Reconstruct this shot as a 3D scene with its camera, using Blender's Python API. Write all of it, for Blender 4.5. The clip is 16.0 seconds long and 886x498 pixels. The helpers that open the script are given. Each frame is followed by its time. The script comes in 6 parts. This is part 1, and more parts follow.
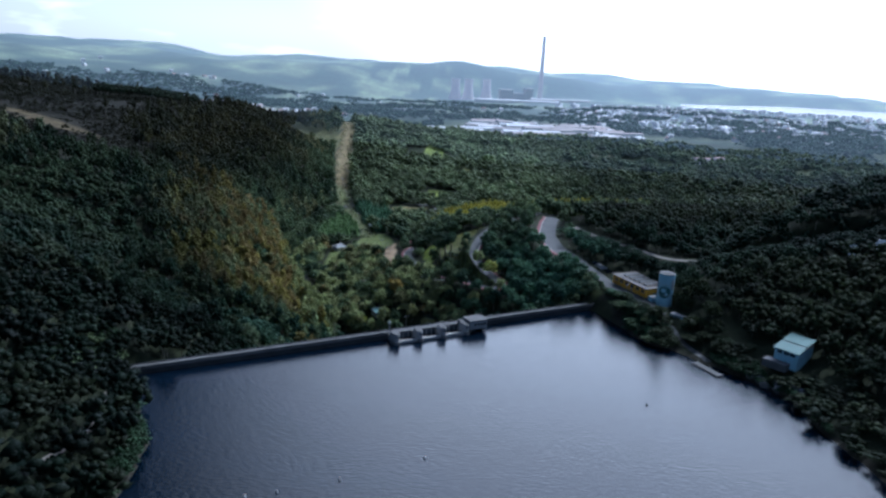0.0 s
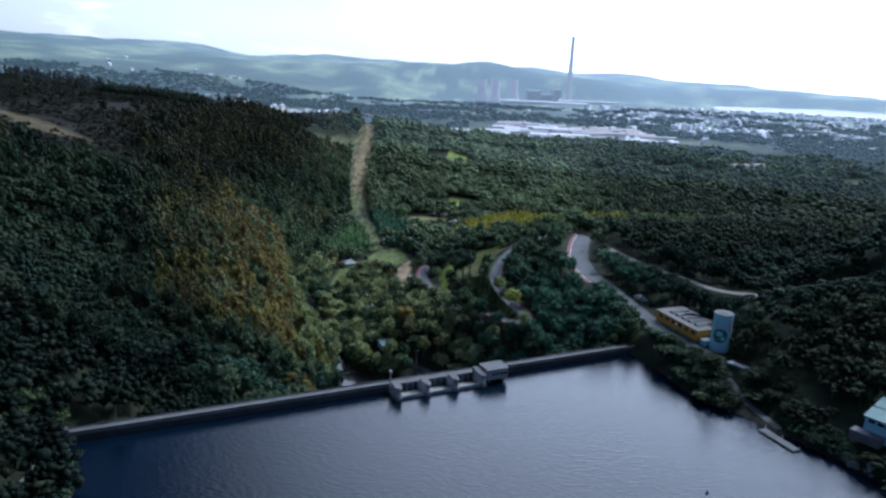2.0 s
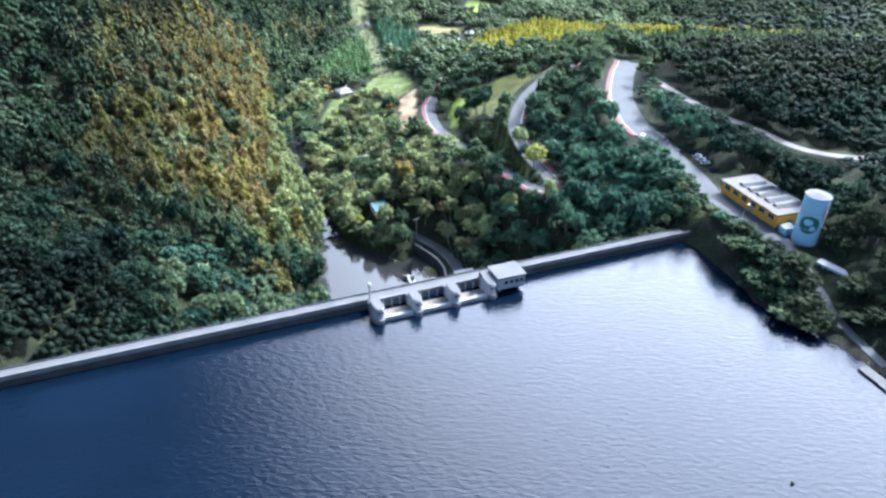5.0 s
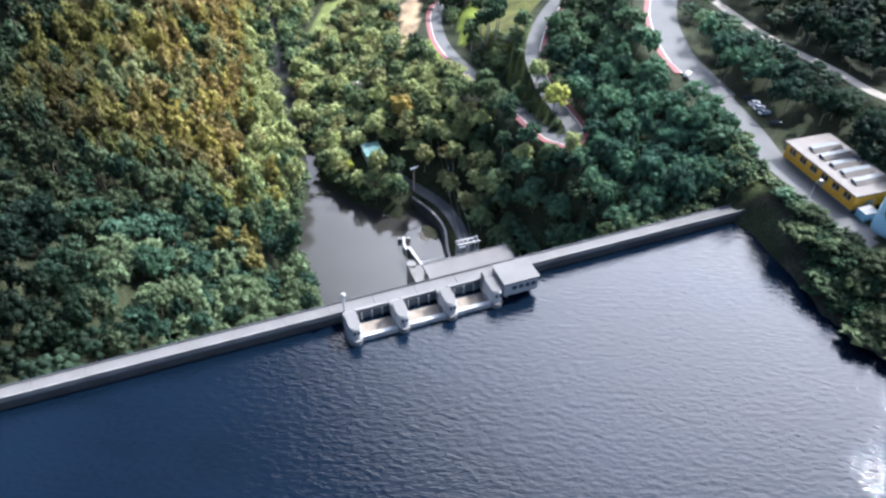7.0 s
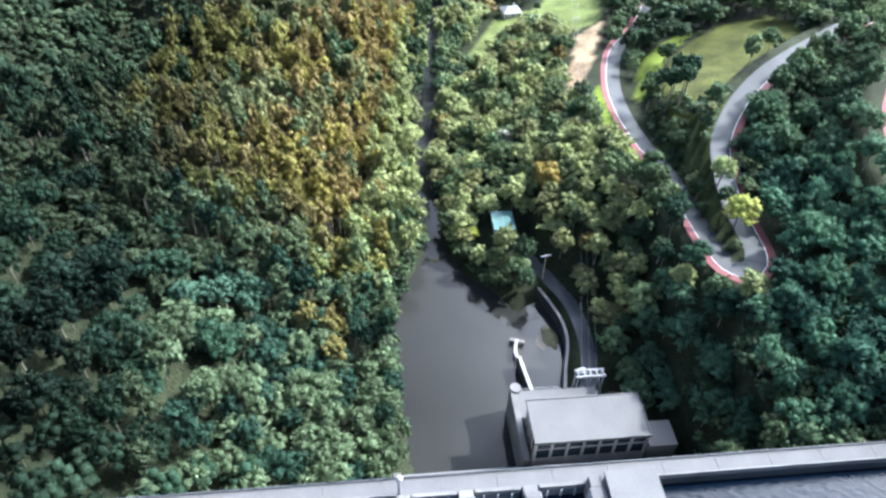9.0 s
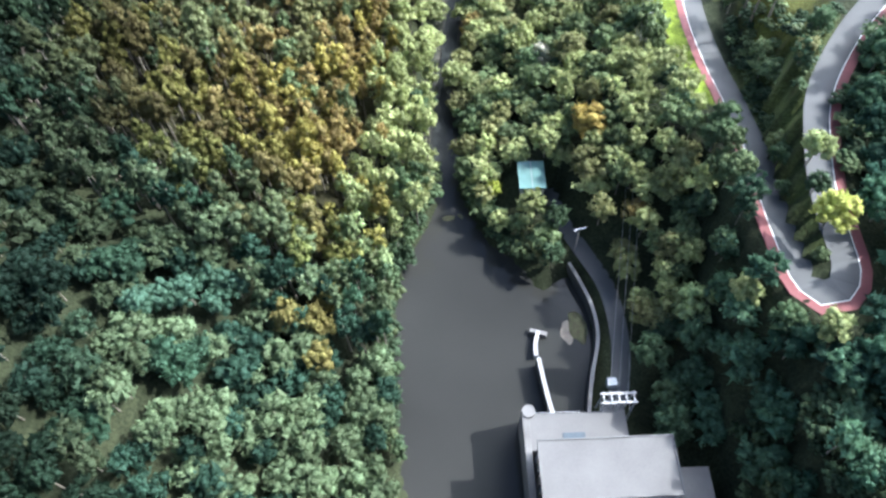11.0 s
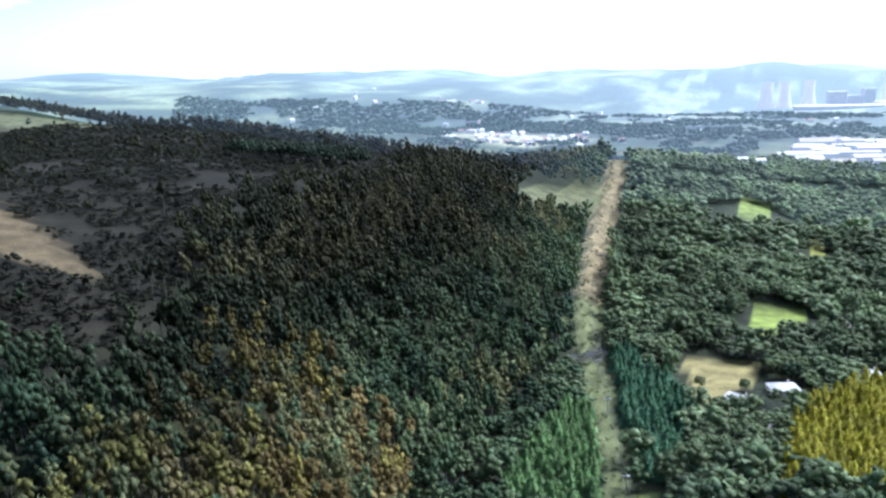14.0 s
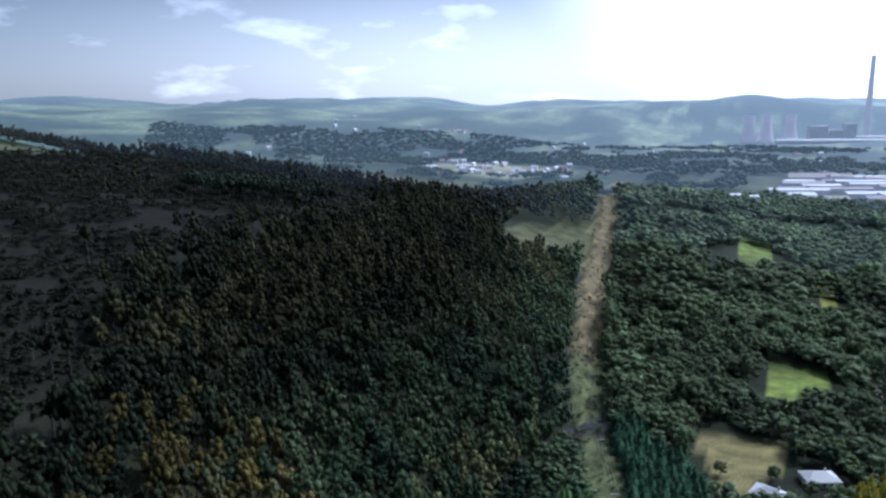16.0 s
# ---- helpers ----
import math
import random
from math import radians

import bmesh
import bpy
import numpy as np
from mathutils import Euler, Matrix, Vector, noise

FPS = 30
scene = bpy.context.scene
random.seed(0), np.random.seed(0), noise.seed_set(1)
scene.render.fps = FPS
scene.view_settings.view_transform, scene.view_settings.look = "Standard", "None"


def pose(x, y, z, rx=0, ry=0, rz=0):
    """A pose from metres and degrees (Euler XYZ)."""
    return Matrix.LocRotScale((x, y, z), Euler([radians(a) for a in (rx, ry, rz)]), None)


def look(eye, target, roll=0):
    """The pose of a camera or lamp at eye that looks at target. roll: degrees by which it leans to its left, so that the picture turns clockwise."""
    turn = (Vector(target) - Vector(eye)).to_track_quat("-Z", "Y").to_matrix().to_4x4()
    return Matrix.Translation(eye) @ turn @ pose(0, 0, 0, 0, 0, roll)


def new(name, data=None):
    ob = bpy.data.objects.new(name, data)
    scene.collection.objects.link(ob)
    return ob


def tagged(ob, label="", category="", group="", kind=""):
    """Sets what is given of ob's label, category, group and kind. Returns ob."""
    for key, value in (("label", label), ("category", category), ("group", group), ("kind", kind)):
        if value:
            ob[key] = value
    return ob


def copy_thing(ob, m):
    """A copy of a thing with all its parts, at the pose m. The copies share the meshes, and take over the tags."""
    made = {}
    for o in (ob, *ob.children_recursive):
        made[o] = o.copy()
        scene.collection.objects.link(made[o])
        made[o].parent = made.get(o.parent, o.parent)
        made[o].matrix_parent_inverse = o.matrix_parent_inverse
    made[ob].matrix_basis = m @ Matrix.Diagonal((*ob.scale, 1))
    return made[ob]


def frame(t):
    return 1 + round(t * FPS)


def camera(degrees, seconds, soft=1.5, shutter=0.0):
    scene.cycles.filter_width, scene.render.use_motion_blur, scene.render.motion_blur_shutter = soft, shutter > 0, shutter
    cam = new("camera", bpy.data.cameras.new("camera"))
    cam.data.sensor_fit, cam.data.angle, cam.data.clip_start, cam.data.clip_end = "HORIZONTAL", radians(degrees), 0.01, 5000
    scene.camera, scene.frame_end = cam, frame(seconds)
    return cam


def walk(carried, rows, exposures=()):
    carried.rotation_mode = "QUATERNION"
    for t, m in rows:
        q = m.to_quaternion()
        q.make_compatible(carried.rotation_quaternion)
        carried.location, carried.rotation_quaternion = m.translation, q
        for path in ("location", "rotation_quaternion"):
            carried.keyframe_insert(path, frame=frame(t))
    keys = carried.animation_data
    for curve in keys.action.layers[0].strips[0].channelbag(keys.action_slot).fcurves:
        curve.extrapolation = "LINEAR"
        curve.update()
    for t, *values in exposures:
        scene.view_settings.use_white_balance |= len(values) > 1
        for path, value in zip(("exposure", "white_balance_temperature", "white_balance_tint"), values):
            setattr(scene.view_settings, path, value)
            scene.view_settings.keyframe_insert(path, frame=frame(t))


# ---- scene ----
cam = camera(63.8, 16.0, soft=2.6)
PATH = [
    (0, (1.164, -0.269, 141.227), (1.148, 1.661, 140.703), 2.8),
    (0.5, (2.95, 15.088, 141.125), (2.933, 17.019, 140.602), 2.7),
    (1, (4.165, 30.687, 140.924), (4.147, 32.618, 140.401), 2.8),
    (1.5, (4.798, 46.4, 140.601), (4.777, 48.331, 140.078), 2.8),
    (2, (5.146, 61.937, 140.234), (5.059, 63.865, 139.708), 2.9),
    (2.5, (5.458, 77.57, 139.921), (5.366, 79.487, 139.358), 3.0),
    (3, (5.785, 93.294, 139.907), (5.695, 95.148, 139.161), 3.0),
    (3.5, (6.242, 108.966, 139.704), (6.156, 110.74, 138.784), 3.0),
    (3.7, (6.549, 115.127, 139.659), (6.464, 116.863, 138.669), 2.9),
    (5.8, (10.394, 174.829, 139.995), (10.264, 176.494, 138.894), 2.0),
    (6, (10.465, 180.725, 140.003), (10.338, 182.344, 138.835), 2.0),
    (6.5, (10.083, 196.191, 140.132), (9.966, 197.693, 138.816), 2.1),
    (7, (9.657, 211.955, 140.316), (9.526, 213.455, 138.999), 2.2),
    (7.5, (9.143, 227.433, 140.493), (8.919, 228.917, 139.171), 2.3),
    (8, (8.227, 243.385, 140.235), (7.886, 244.844, 138.911), 2.5),
    (8.5, (7.006, 258.924, 139.903), (6.551, 260.347, 138.574), 2.3),
    (8.7, (6.176, 265.057, 139.876), (5.69, 266.468, 138.543), 2.4),
    (10.8, (-6.255, 333.256, 140.629), (-6.747, 334.197, 138.935), -2.0),
    (11, (-7.784, 339.505, 140.671), (-8.281, 340.445, 138.976), -2.3),
    (11.5, (-12.519, 354.638, 140.826), (-13.072, 355.699, 139.223), -2.7),
    (11.6, (-13.511, 357.607, 140.845), (-14.079, 358.715, 139.28), -2.8),
    (11.7, (-14.549, 360.588, 140.858), (-15.137, 361.739, 139.332), -2.8),
    (12, (-17.82, 369.668, 140.905), (-18.451, 370.931, 139.489), -2.7),
    (12.2, (-19.986, 375.746, 140.929), (-20.641, 377.072, 139.583), -2.5),
    (12.5, (-23.185, 385.043, 140.957), (-23.879, 386.465, 139.734), -2.4),
    (13, (-28.518, 400.548, 140.889), (-29.259, 402.096, 139.862), -2.3),
    (13.5, (-34.252, 415.953, 140.815), (-35.025, 417.634, 140.055), -2.2),
    (14, (-39.716, 431.11, 140.621), (-40.5, 432.882, 140.128), -2.2),
    (14.5, (-45.303, 446.3, 140.523), (-46.087, 448.091, 140.1), -2.0),
    (15, (-50.948, 461.148, 140.429), (-51.706, 462.952, 140.017), -1.7),
    (15.5, (-57.024, 476.266, 140.374), (-57.772, 478.073, 139.958), -1.5),
    (16, (-63.417, 491.714, 140.396), (-64.156, 493.525, 139.976), -1.3),
]
# ---- lie of the land (metres; the reservoir's water level is 0) ----
DAM = Vector((-33.4, 335.4, 0.0))          # upstream edge of the crest, beside the spillway
DAM_TURN = 27.9
UX, UY = math.cos(radians(DAM_TURN)), math.sin(radians(DAM_TURN))
POOL_Z = -49.0


def dam_sd(x, y):
    """Place along the dam and downstream of it."""
    return (x - DAM.x) * UX + (y - DAM.y) * UY, -(x - DAM.x) * UY + (y - DAM.y) * UX


def dam_xy(s, d):
    return DAM.x + s * UX - d * UY, DAM.y + s * UY + d * UX


def sm(a, b, x):
    t = np.clip((np.asarray(x, float) - a) / (b - a), 0.0, 1.0)
    return t * t * (3 - 2 * t)


def lattice(ix, iy, seed):
    n = (ix.astype(np.int64) * 374761393 + iy.astype(np.int64) * 668265263 + seed * 974711) & 0x7FFFFFFF
    n = ((n ^ (n >> 13)) * 1274126177) & 0x7FFFFFFF
    return ((n ^ (n >> 16)) & 0xFFFF) / 65535.0


def vnoise(x, y, size, seed=0):
    """Smooth value noise, 0 to 1."""
    x, y = np.asarray(x, float) / size, np.asarray(y, float) / size
    ix, iy = np.floor(x), np.floor(y)
    fx, fy = x - ix, y - iy
    fx, fy = fx * fx * (3 - 2 * fx), fy * fy * (3 - 2 * fy)
    a, b = lattice(ix, iy, seed), lattice(ix + 1, iy, seed)
    c, d = lattice(ix, iy + 1, seed), lattice(ix + 1, iy + 1, seed)
    return (a * (1 - fx) + b * fx) * (1 - fy) + (c * (1 - fx) + d * fx) * fy


def inside(poly, x, y):
    x, y = np.asarray(x, float), np.asarray(y, float)
    hit = np.zeros(x.shape, bool)
    for (x0, y0), (x1, y1) in zip(poly, poly[1:] + poly[:1]):
        if y0 != y1:
            hit ^= ((y0 > y) != (y1 > y)) & (x < (x1 - x0) * (y - y0) / (y1 - y0) + x0)
    return hit


def line_dist(line, x, y):
    """Distance to a polyline, and the third value of its points carried to the nearest place."""
    x, y = np.asarray(x, float), np.asarray(y, float)
    best, val = np.full(x.shape, 1e9), np.zeros(x.shape)
    for p, q in zip(line, line[1:]):
        dx, dy = q[0] - p[0], q[1] - p[1]
        t = np.clip(((x - p[0]) * dx + (y - p[1]) * dy) / (dx * dx + dy * dy + 1e-9), 0, 1)
        d = np.hypot(x - p[0] - t * dx, y - p[1] - t * dy)
        near = d < best
        best = np.where(near, d, best)
        if len(p) > 2:
            val = np.where(near, p[2] + t * (q[2] - p[2]), val)
    return best, val


LAKE = [(-138, 284), (-133, 276), (-118, 254), (-104, 229), (-100, 198), (-118, 120), (-180, 20), (-200, -200), (-100, -500), (250, -520),
        (330, -200), (260, 60), (190, 170), (163, 229), (157, 265), (158, 290), (148, 307), (139, 318), (131, 328), (126, 334), (120, 342), (109.5, 349),
        (102, 361), (98, 386), (98.5, 397), (92, 403)]
POOL = [(-18, 350), (-30, 364), (-41, 375), (-51, 391), (-63, 412), (-71, 431), (-71.5, 452), (-77, 470), (-89, 497), (-83, 497), (-68, 467), (-52, 453.5),
        (-40, 449.8), (-30, 444), (-24.0, 455.0), (-13.6, 445.4), (-7.6, 435.2), (-5.2, 422.8), (-1.5, 405), (13, 372)]
RIVER = [(-80, 476, -49), (-89, 497, -48.5), (-110, 551, -47.5), (-125, 586, -47), (-148, 651, -46.5), (-157, 680, -46.3), (-164, 736, -46), (-158, 784, -46), (-143, 847, -46), (-130, 872, -46.5), (-60, 905, -47.5), (60, 935, -48)]
LANE = [(30, 985, -45), (27, 943, -45), (19, 890, -44.5), (0, 838, -44.5), (-20, 812, -44), (-25, 760, -42), (-24, 727, -40), (-31, 695, -37)]
ROAD = [(-31, 695, -37), (-31, 670, -36.5), (-31.5, 652, -36), (-35, 635, -35), (-35.5, 622, -34), (-33, 602, -32), (-27.5, 578, -30), (-19, 556, -28), (-8, 533, -24.5), (0, 517, -20.5), (7, 503, -17.5),
        (11.4, 493, -15), (20, 470, -9.8), (25, 459, -7.8), (29, 450.5, -6), (33.3, 446.5, -5), (36.8, 449, -4.5), (37, 455, -4), (32.5, 463.5, -2.8), (27, 474, -1.2), (22.5, 488, 0.3), (20, 500, 1.8), (20.5, 514, 3.5),
        (24, 532, 5.5), (32, 554, 7.5), (46, 580, 9), (58, 600, 10), (70, 611, 11), (81, 607, 12), (85.5, 592, 13), (80, 568, 14), (75, 540, 14), (72.8, 518, 14), (75, 490, 13.5), (80, 474, 13), (87.5, 457, 11.8), (94.5, 438, 10.6),
        (98.8, 421, 10), (105, 407, 9.8), (111.5, 393.5, 9.5), (118, 383, 9), (124, 376, 8.3)]
LOT_FROM, LOT_TO = 29, 35
RAMP = [(122, 373, 7.6), (124.5, 363, 4.4), (126.5, 348, 2.2), (130.5, 336, 1.3), (133, 329, 0.8)]
SERVICE = [(0, 406, -44), (1.5, 416, -44), (0, 426, -44), (-5, 439, -44), (-13, 451, -44), (-24, 460, -44), (-34, 468, -44), (-41, 477, -44)]
SHORE_PATH = [(-133, 268, 5), (-131, 252, 5), (-128, 238, 6), (-124, 224, 6.5), (-127, 205, 7.5), (-140, 180, 9)]
TRACK = [(97, 545, 17), (105, 520, 18), (117, 494, 18.5), (131, 474, 19), (146, 450, 20), (178, 438, 23), (260, 425, 30)]


LAGOON = [(1083, 3513), (1551, 3494), (1906, 3230), (2250, 3168), (2750, 3992), (2364, 4024), (1865, 4072), (1165, 3784)]


FOOT = [-12, -30, -55, -72, -89, -110, -147, -158, -160, -146, -125, -165, -300]


def foot(y):
    """Where the western slope meets the valley floor."""
    return np.interp(y, [280, 350, 400, 450, 500, 554, 655, 700, 760, 830, 900, 1200, 2000], FOOT)


def heath(x, y):
    """The treeless top of the western hill, 0 to 1."""
    x, y = np.asarray(x, float), np.asarray(y, float)
    edge = foot(y) - x + 34 * (vnoise(x, y, 55, 63) - 0.5) + 46 * sm(770, 670, y)
    return sm(150, 215, edge) * sm(585, 640, y + 0.10 * edge) * sm(1190, 1120, y - 0.1 * edge)


def height(x, y):
    x, y = np.asarray(x, float), np.asarray(y, float)
    s, d = dam_sd(x, y)
    xr = foot(y)
    dl, dr = xr - x, x - xr
    k = np.interp(y, [250, 330, 400, 480, 560, 650, 760, 1000, 1150, 1300], [0.55, 0.50, 0.46, 0.40, 0.64, 0.76, 0.68, 0.68, 0.46, 0.36])
    rise = k * np.maximum(dl - 9, 0)
    rise = 124 * np.tanh(rise / 124) * (1 - 0.95 * sm(1060, 1560, y - 0.12 * dl))
    rise = rise + 26 * (vnoise(x, y, 260, 3) - 0.5) * sm(60, 300, dl)
    amp = np.interp(y, [300, 560, 680, 780, 900, 1150], [62, 60, 46, 14, 5, 3])
    wide = np.interp(y, [300, 560, 760], [165, 175, 260])
    t = np.clip((dr - 15) / wide, 0, 1)
    power = np.interp(y, [450, 520, 590], [0.75, 1.0, 1.5])
    right = amp * t ** power * (1.25 - 0.25 * t) + 16 * sm(120, 420, dr) * sm(900, 500, y) + 12 * (vnoise(x, y, 130, 5) - 0.5) * sm(90, 260, dr)
    floor = np.interp(y, [300, 480, 700, 1000, 1500, 3600], [-49, -48, -46, -49, -52, -76])
    val = floor + np.where(dl > 0, rise, right) + 2.0 * (vnoise(x, y, 38, 8) - 0.5)
    # far hills
    r = np.hypot(x, y)
    hills = sm(0, 1, (r - 2300 - 1700 * sm(-1500, 300, x) - 350 * sm(300, 1500, x)) / (2100 - 1650 * sm(-1500, 300, x))) * (135 + 80 * (vnoise(x, y, 900, 11) - 0.4) + 45 * (vnoise(x, y, 330, 12) - 0.5)) + sm(900, 2600, -x) * 70 * sm(900, 2000, r)
    hills = hills + 52 * np.exp(-(((x + 1420) / 430) ** 2 + ((y - 1560) / 330) ** 2))
    hills = hills + 54 * np.exp(-(((x + 215) / 190) ** 2 + ((y - 1430) / 300) ** 2))      # the saddle that the cleared strip runs over
    lagoon = inside(LAGOON, x, y)
    lower = sm(300, 2600, x - 0.1 * y)
    val = val + hills * (1 - 0.62 * lower)
    # round the reservoir
    sd = line_dist(LAKE + LAKE[:1], x, y)[0]
    up = np.where(inside(LAKE, x, y), -np.minimum(sd * 0.5, 9) - 0.3, np.minimum(0.3 + 0.34 * sd, 30 + 0.16 * sd))
    up = np.minimum(up, 75 + 10 * vnoise(x, y, 200, 4))
    w = sm(-14, 12, d)
    h = up * (1 - w) + val * w
    shore = sm(1000, 150, line_dist(LAGOON + LAGOON[:1], x, y)[0])
    h = np.where(lagoon, -50.0, np.where(r < 3900, h * (1 - shore) - 43.0 * shore, h))
    # level ground cut for the powerhouse
    cut = np.hypot(np.maximum(np.maximum(43 - s, s - 88), 0), np.maximum(np.maximum(20 - d, d - 60), 0))
    h = np.where(cut < 14, h * sm(0, 14, cut) + np.minimum(h, -45.5) * (1 - sm(0, 14, cut)), h)
    # the shoulders beside the crest
    near = np.maximum(np.maximum(-124 - s, s - 153), 0) + np.maximum(np.maximum(-2 - d, d - 7), 0)
    h = np.minimum(h, 2.6 + 0.55 * near)
    h = np.where(inside(LAKE, x, y) & (d < 4), np.minimum(h, -0.5 - np.minimum(sd * 0.4, 8)), h)
    # pool and river beds
    sp = line_dist(POOL + POOL[:1], x, y)[0]
    h = np.where(inside(POOL, x, y), np.minimum(h, POOL_Z - np.minimum(0.6 * sp, 3) - 0.1), h)
    h = np.where((sp < 40) & (d > 14) & (x > xr + 20), np.minimum(h, POOL_Z + 0.7 + 0.62 * sp), h)
    dist, z = line_dist(RIVER, x, y)
    h = np.where(dist < 26, (z - 0.8) * (1 - sm(3, 16, dist)) + h * sm(3, 16, dist), h)
    h = np.where(inside(POOL, x, y), np.minimum(h, POOL_Z - 0.3), h)
    # roads lie on benches of their own
    for line, flat, edge in ((ROAD, 6.5, 18), (ROAD[LOT_FROM:LOT_TO + 1], 10, 20), (ROAD[LOT_TO:LOT_TO + 6], 9, 24), (LANE, 4, 12), (TRACK, 4.5, 13), (RAMP, 2.5, 7), (SERVICE, 3.2, 6.6), (SHORE_PATH, 1.6, 4.5)):
        dist, z = line_dist(line, x, y)
        m = sm(flat, edge, dist)
        h = (z - 0.12) * (1 - m) + h * m
    return h
EXPOSURE = [(0.0, -1.2, 4900, 9), (2.4, -1.1, 4900, 9), (3.0, -0.2, 4950, 11), (3.5, 0.7, 4850, 11), (6.0, 0.9, 5500, 12), (7.0, 0.85, 5700, 13), (8.5, 0.95, 5450, 9), (11.0, 1.0, 5600, 9), (11.5, 1.1, 5450, 11), (12.5, 1.05, 5150, 17),
            (13.0, 1.15, 5000, 20), (13.5, 1.05, 4950, 16), (14.0, 0.0, 5150, 14), (14.5, -0.5, 5100, 13), (15.0, -0.9, 5000, 13), (16.0, -1.25, 4950, 14)]
walk(cam, [(t, look(eye, target, roll)) for t, eye, target, roll in PATH], EXPOSURE)

# ---- daylight: a hazy sun ahead of the flight, to its right ----
SUN_AZ, SUN_EL = 52.0, 45.0
world = bpy.data.worlds.new("sky")
scene.world = world
world.use_nodes = True
wn, wl = world.node_tree.nodes, world.node_tree.links
sky = wn.new("ShaderNodeTexSky")
sky.sky_type, sky.sun_disc = "NISHITA", False
sky.sun_elevation, sky.sun_rotation = radians(SUN_EL), radians(SUN_AZ)
sky.dust_density, sky.air_density, sky.ozone_density = 1.0, 1.0, 1.7
# a bright veil of haze along the horizon, with a few thin clouds
tc, dots, sep = wn.new("ShaderNodeTexCoord"), wn.new("ShaderNodeVectorMath"), wn.new("ShaderNodeSeparateXYZ")
dots.operation = "DOT_PRODUCT"
dots.inputs[1].default_value = (math.sin(radians(19)) * 0.87, math.cos(radians(19)) * 0.87, 0.493)
wl.new(tc.outputs["Generated"], dots.inputs[0])
wl.new(tc.outputs["Generated"], sep.inputs[0])
# bright sky patch added aside from the sun, above the view, for water sheen
glow = wn.new("ShaderNodeMapRange")
glow.interpolation_type = "SMOOTHSTEP"
glow.inputs[1].default_value, glow.inputs[2].default_value, glow.inputs[3].default_value, glow.inputs[4].default_value = 0.76, 1.0, 0.0, 9.0
wl.new(dots.outputs["Value"], glow.inputs[0])
side = wn.new("ShaderNodeMapRange")
side.interpolation_type = "SMOOTHSTEP"
side.inputs[1].default_value, side.inputs[2].default_value, side.inputs[3].default_value, side.inputs[4].default_value = 0.20, 0.85, 0.70, 2.3
wl.new(dots.outputs["Value"], side.inputs[0])
band = wn.new("ShaderNodeMapRange")
band.interpolation_type = "SMOOTHSTEP"
band.inputs[1].default_value, band.inputs[2].default_value, band.inputs[3].default_value, band.inputs[4].default_value = 0.02, 0.24, 1.0, 0.0
wl.new(sep.outputs["Z"], band.inputs[0])
low = wn.new("ShaderNodeMath")
low.operation = "MULTIPLY"
wl.new(side.outputs[0], low.inputs[0])
wl.new(band.outputs[0], low.inputs[1])
cmap, cl, cr = wn.new("ShaderNodeMapping"), wn.new("ShaderNodeTexNoise"), wn.new("ShaderNodeMapRange")
cmap.inputs["Scale"].default_value = (1.0, 1.0, 3.2)
cl.inputs["Scale"].default_value, cl.inputs["Detail"].default_value = 9.0, 6.0
cr.inputs[1].default_value, cr.inputs[2].default_value, cr.inputs[3].default_value, cr.inputs[4].default_value = 0.56, 0.70, 0.0, 0.9
wl.new(tc.outputs["Generated"], cmap.inputs[0])
wl.new(cmap.outputs[0], cl.inputs["Vector"])
wl.new(cl.outputs[0], cr.inputs[0])
s1, s2 = wn.new("ShaderNodeMath"), wn.new("ShaderNodeMath")
wl.new(glow.outputs[0], s1.inputs[0])
wl.new(low.outputs[0], s1.inputs[1])
wl.new(s1.outputs[0], s2.inputs[0])
wl.new(cr.outputs[0], s2.inputs[1])
veil, both = wn.new("ShaderNodeBackground"), wn.new("ShaderNodeAddShader")
veil.inputs[0].default_value = (1.0, 0.97, 0.96, 1)
wl.new(s2.outputs[0], veil.inputs[1])
wl.new(sky.outputs[0], wn["Background"].inputs[0])
wn["Background"].inputs[1].default_value = 0.092
wl.new(wn["Background"].outputs[0], both.inputs[0])
wl.new(veil.outputs[0], both.inputs[1])
wl.new(both.outputs[0], wn["World Output"].inputs["Surface"])
sun = new("sun", bpy.data.lights.new("sun", "SUN"))
sun.data.energy, sun.data.angle, sun.data.color = 5.0, radians(0.6), (1.0, 0.95, 0.86)
to_sun = Vector((math.sin(radians(SUN_AZ)) * math.cos(radians(SUN_EL)), math.cos(radians(SUN_AZ)) * math.cos(radians(SUN_EL)), math.sin(radians(SUN_EL))))
sun.matrix_world = look(to_sun * 300, (0, 0, 0))


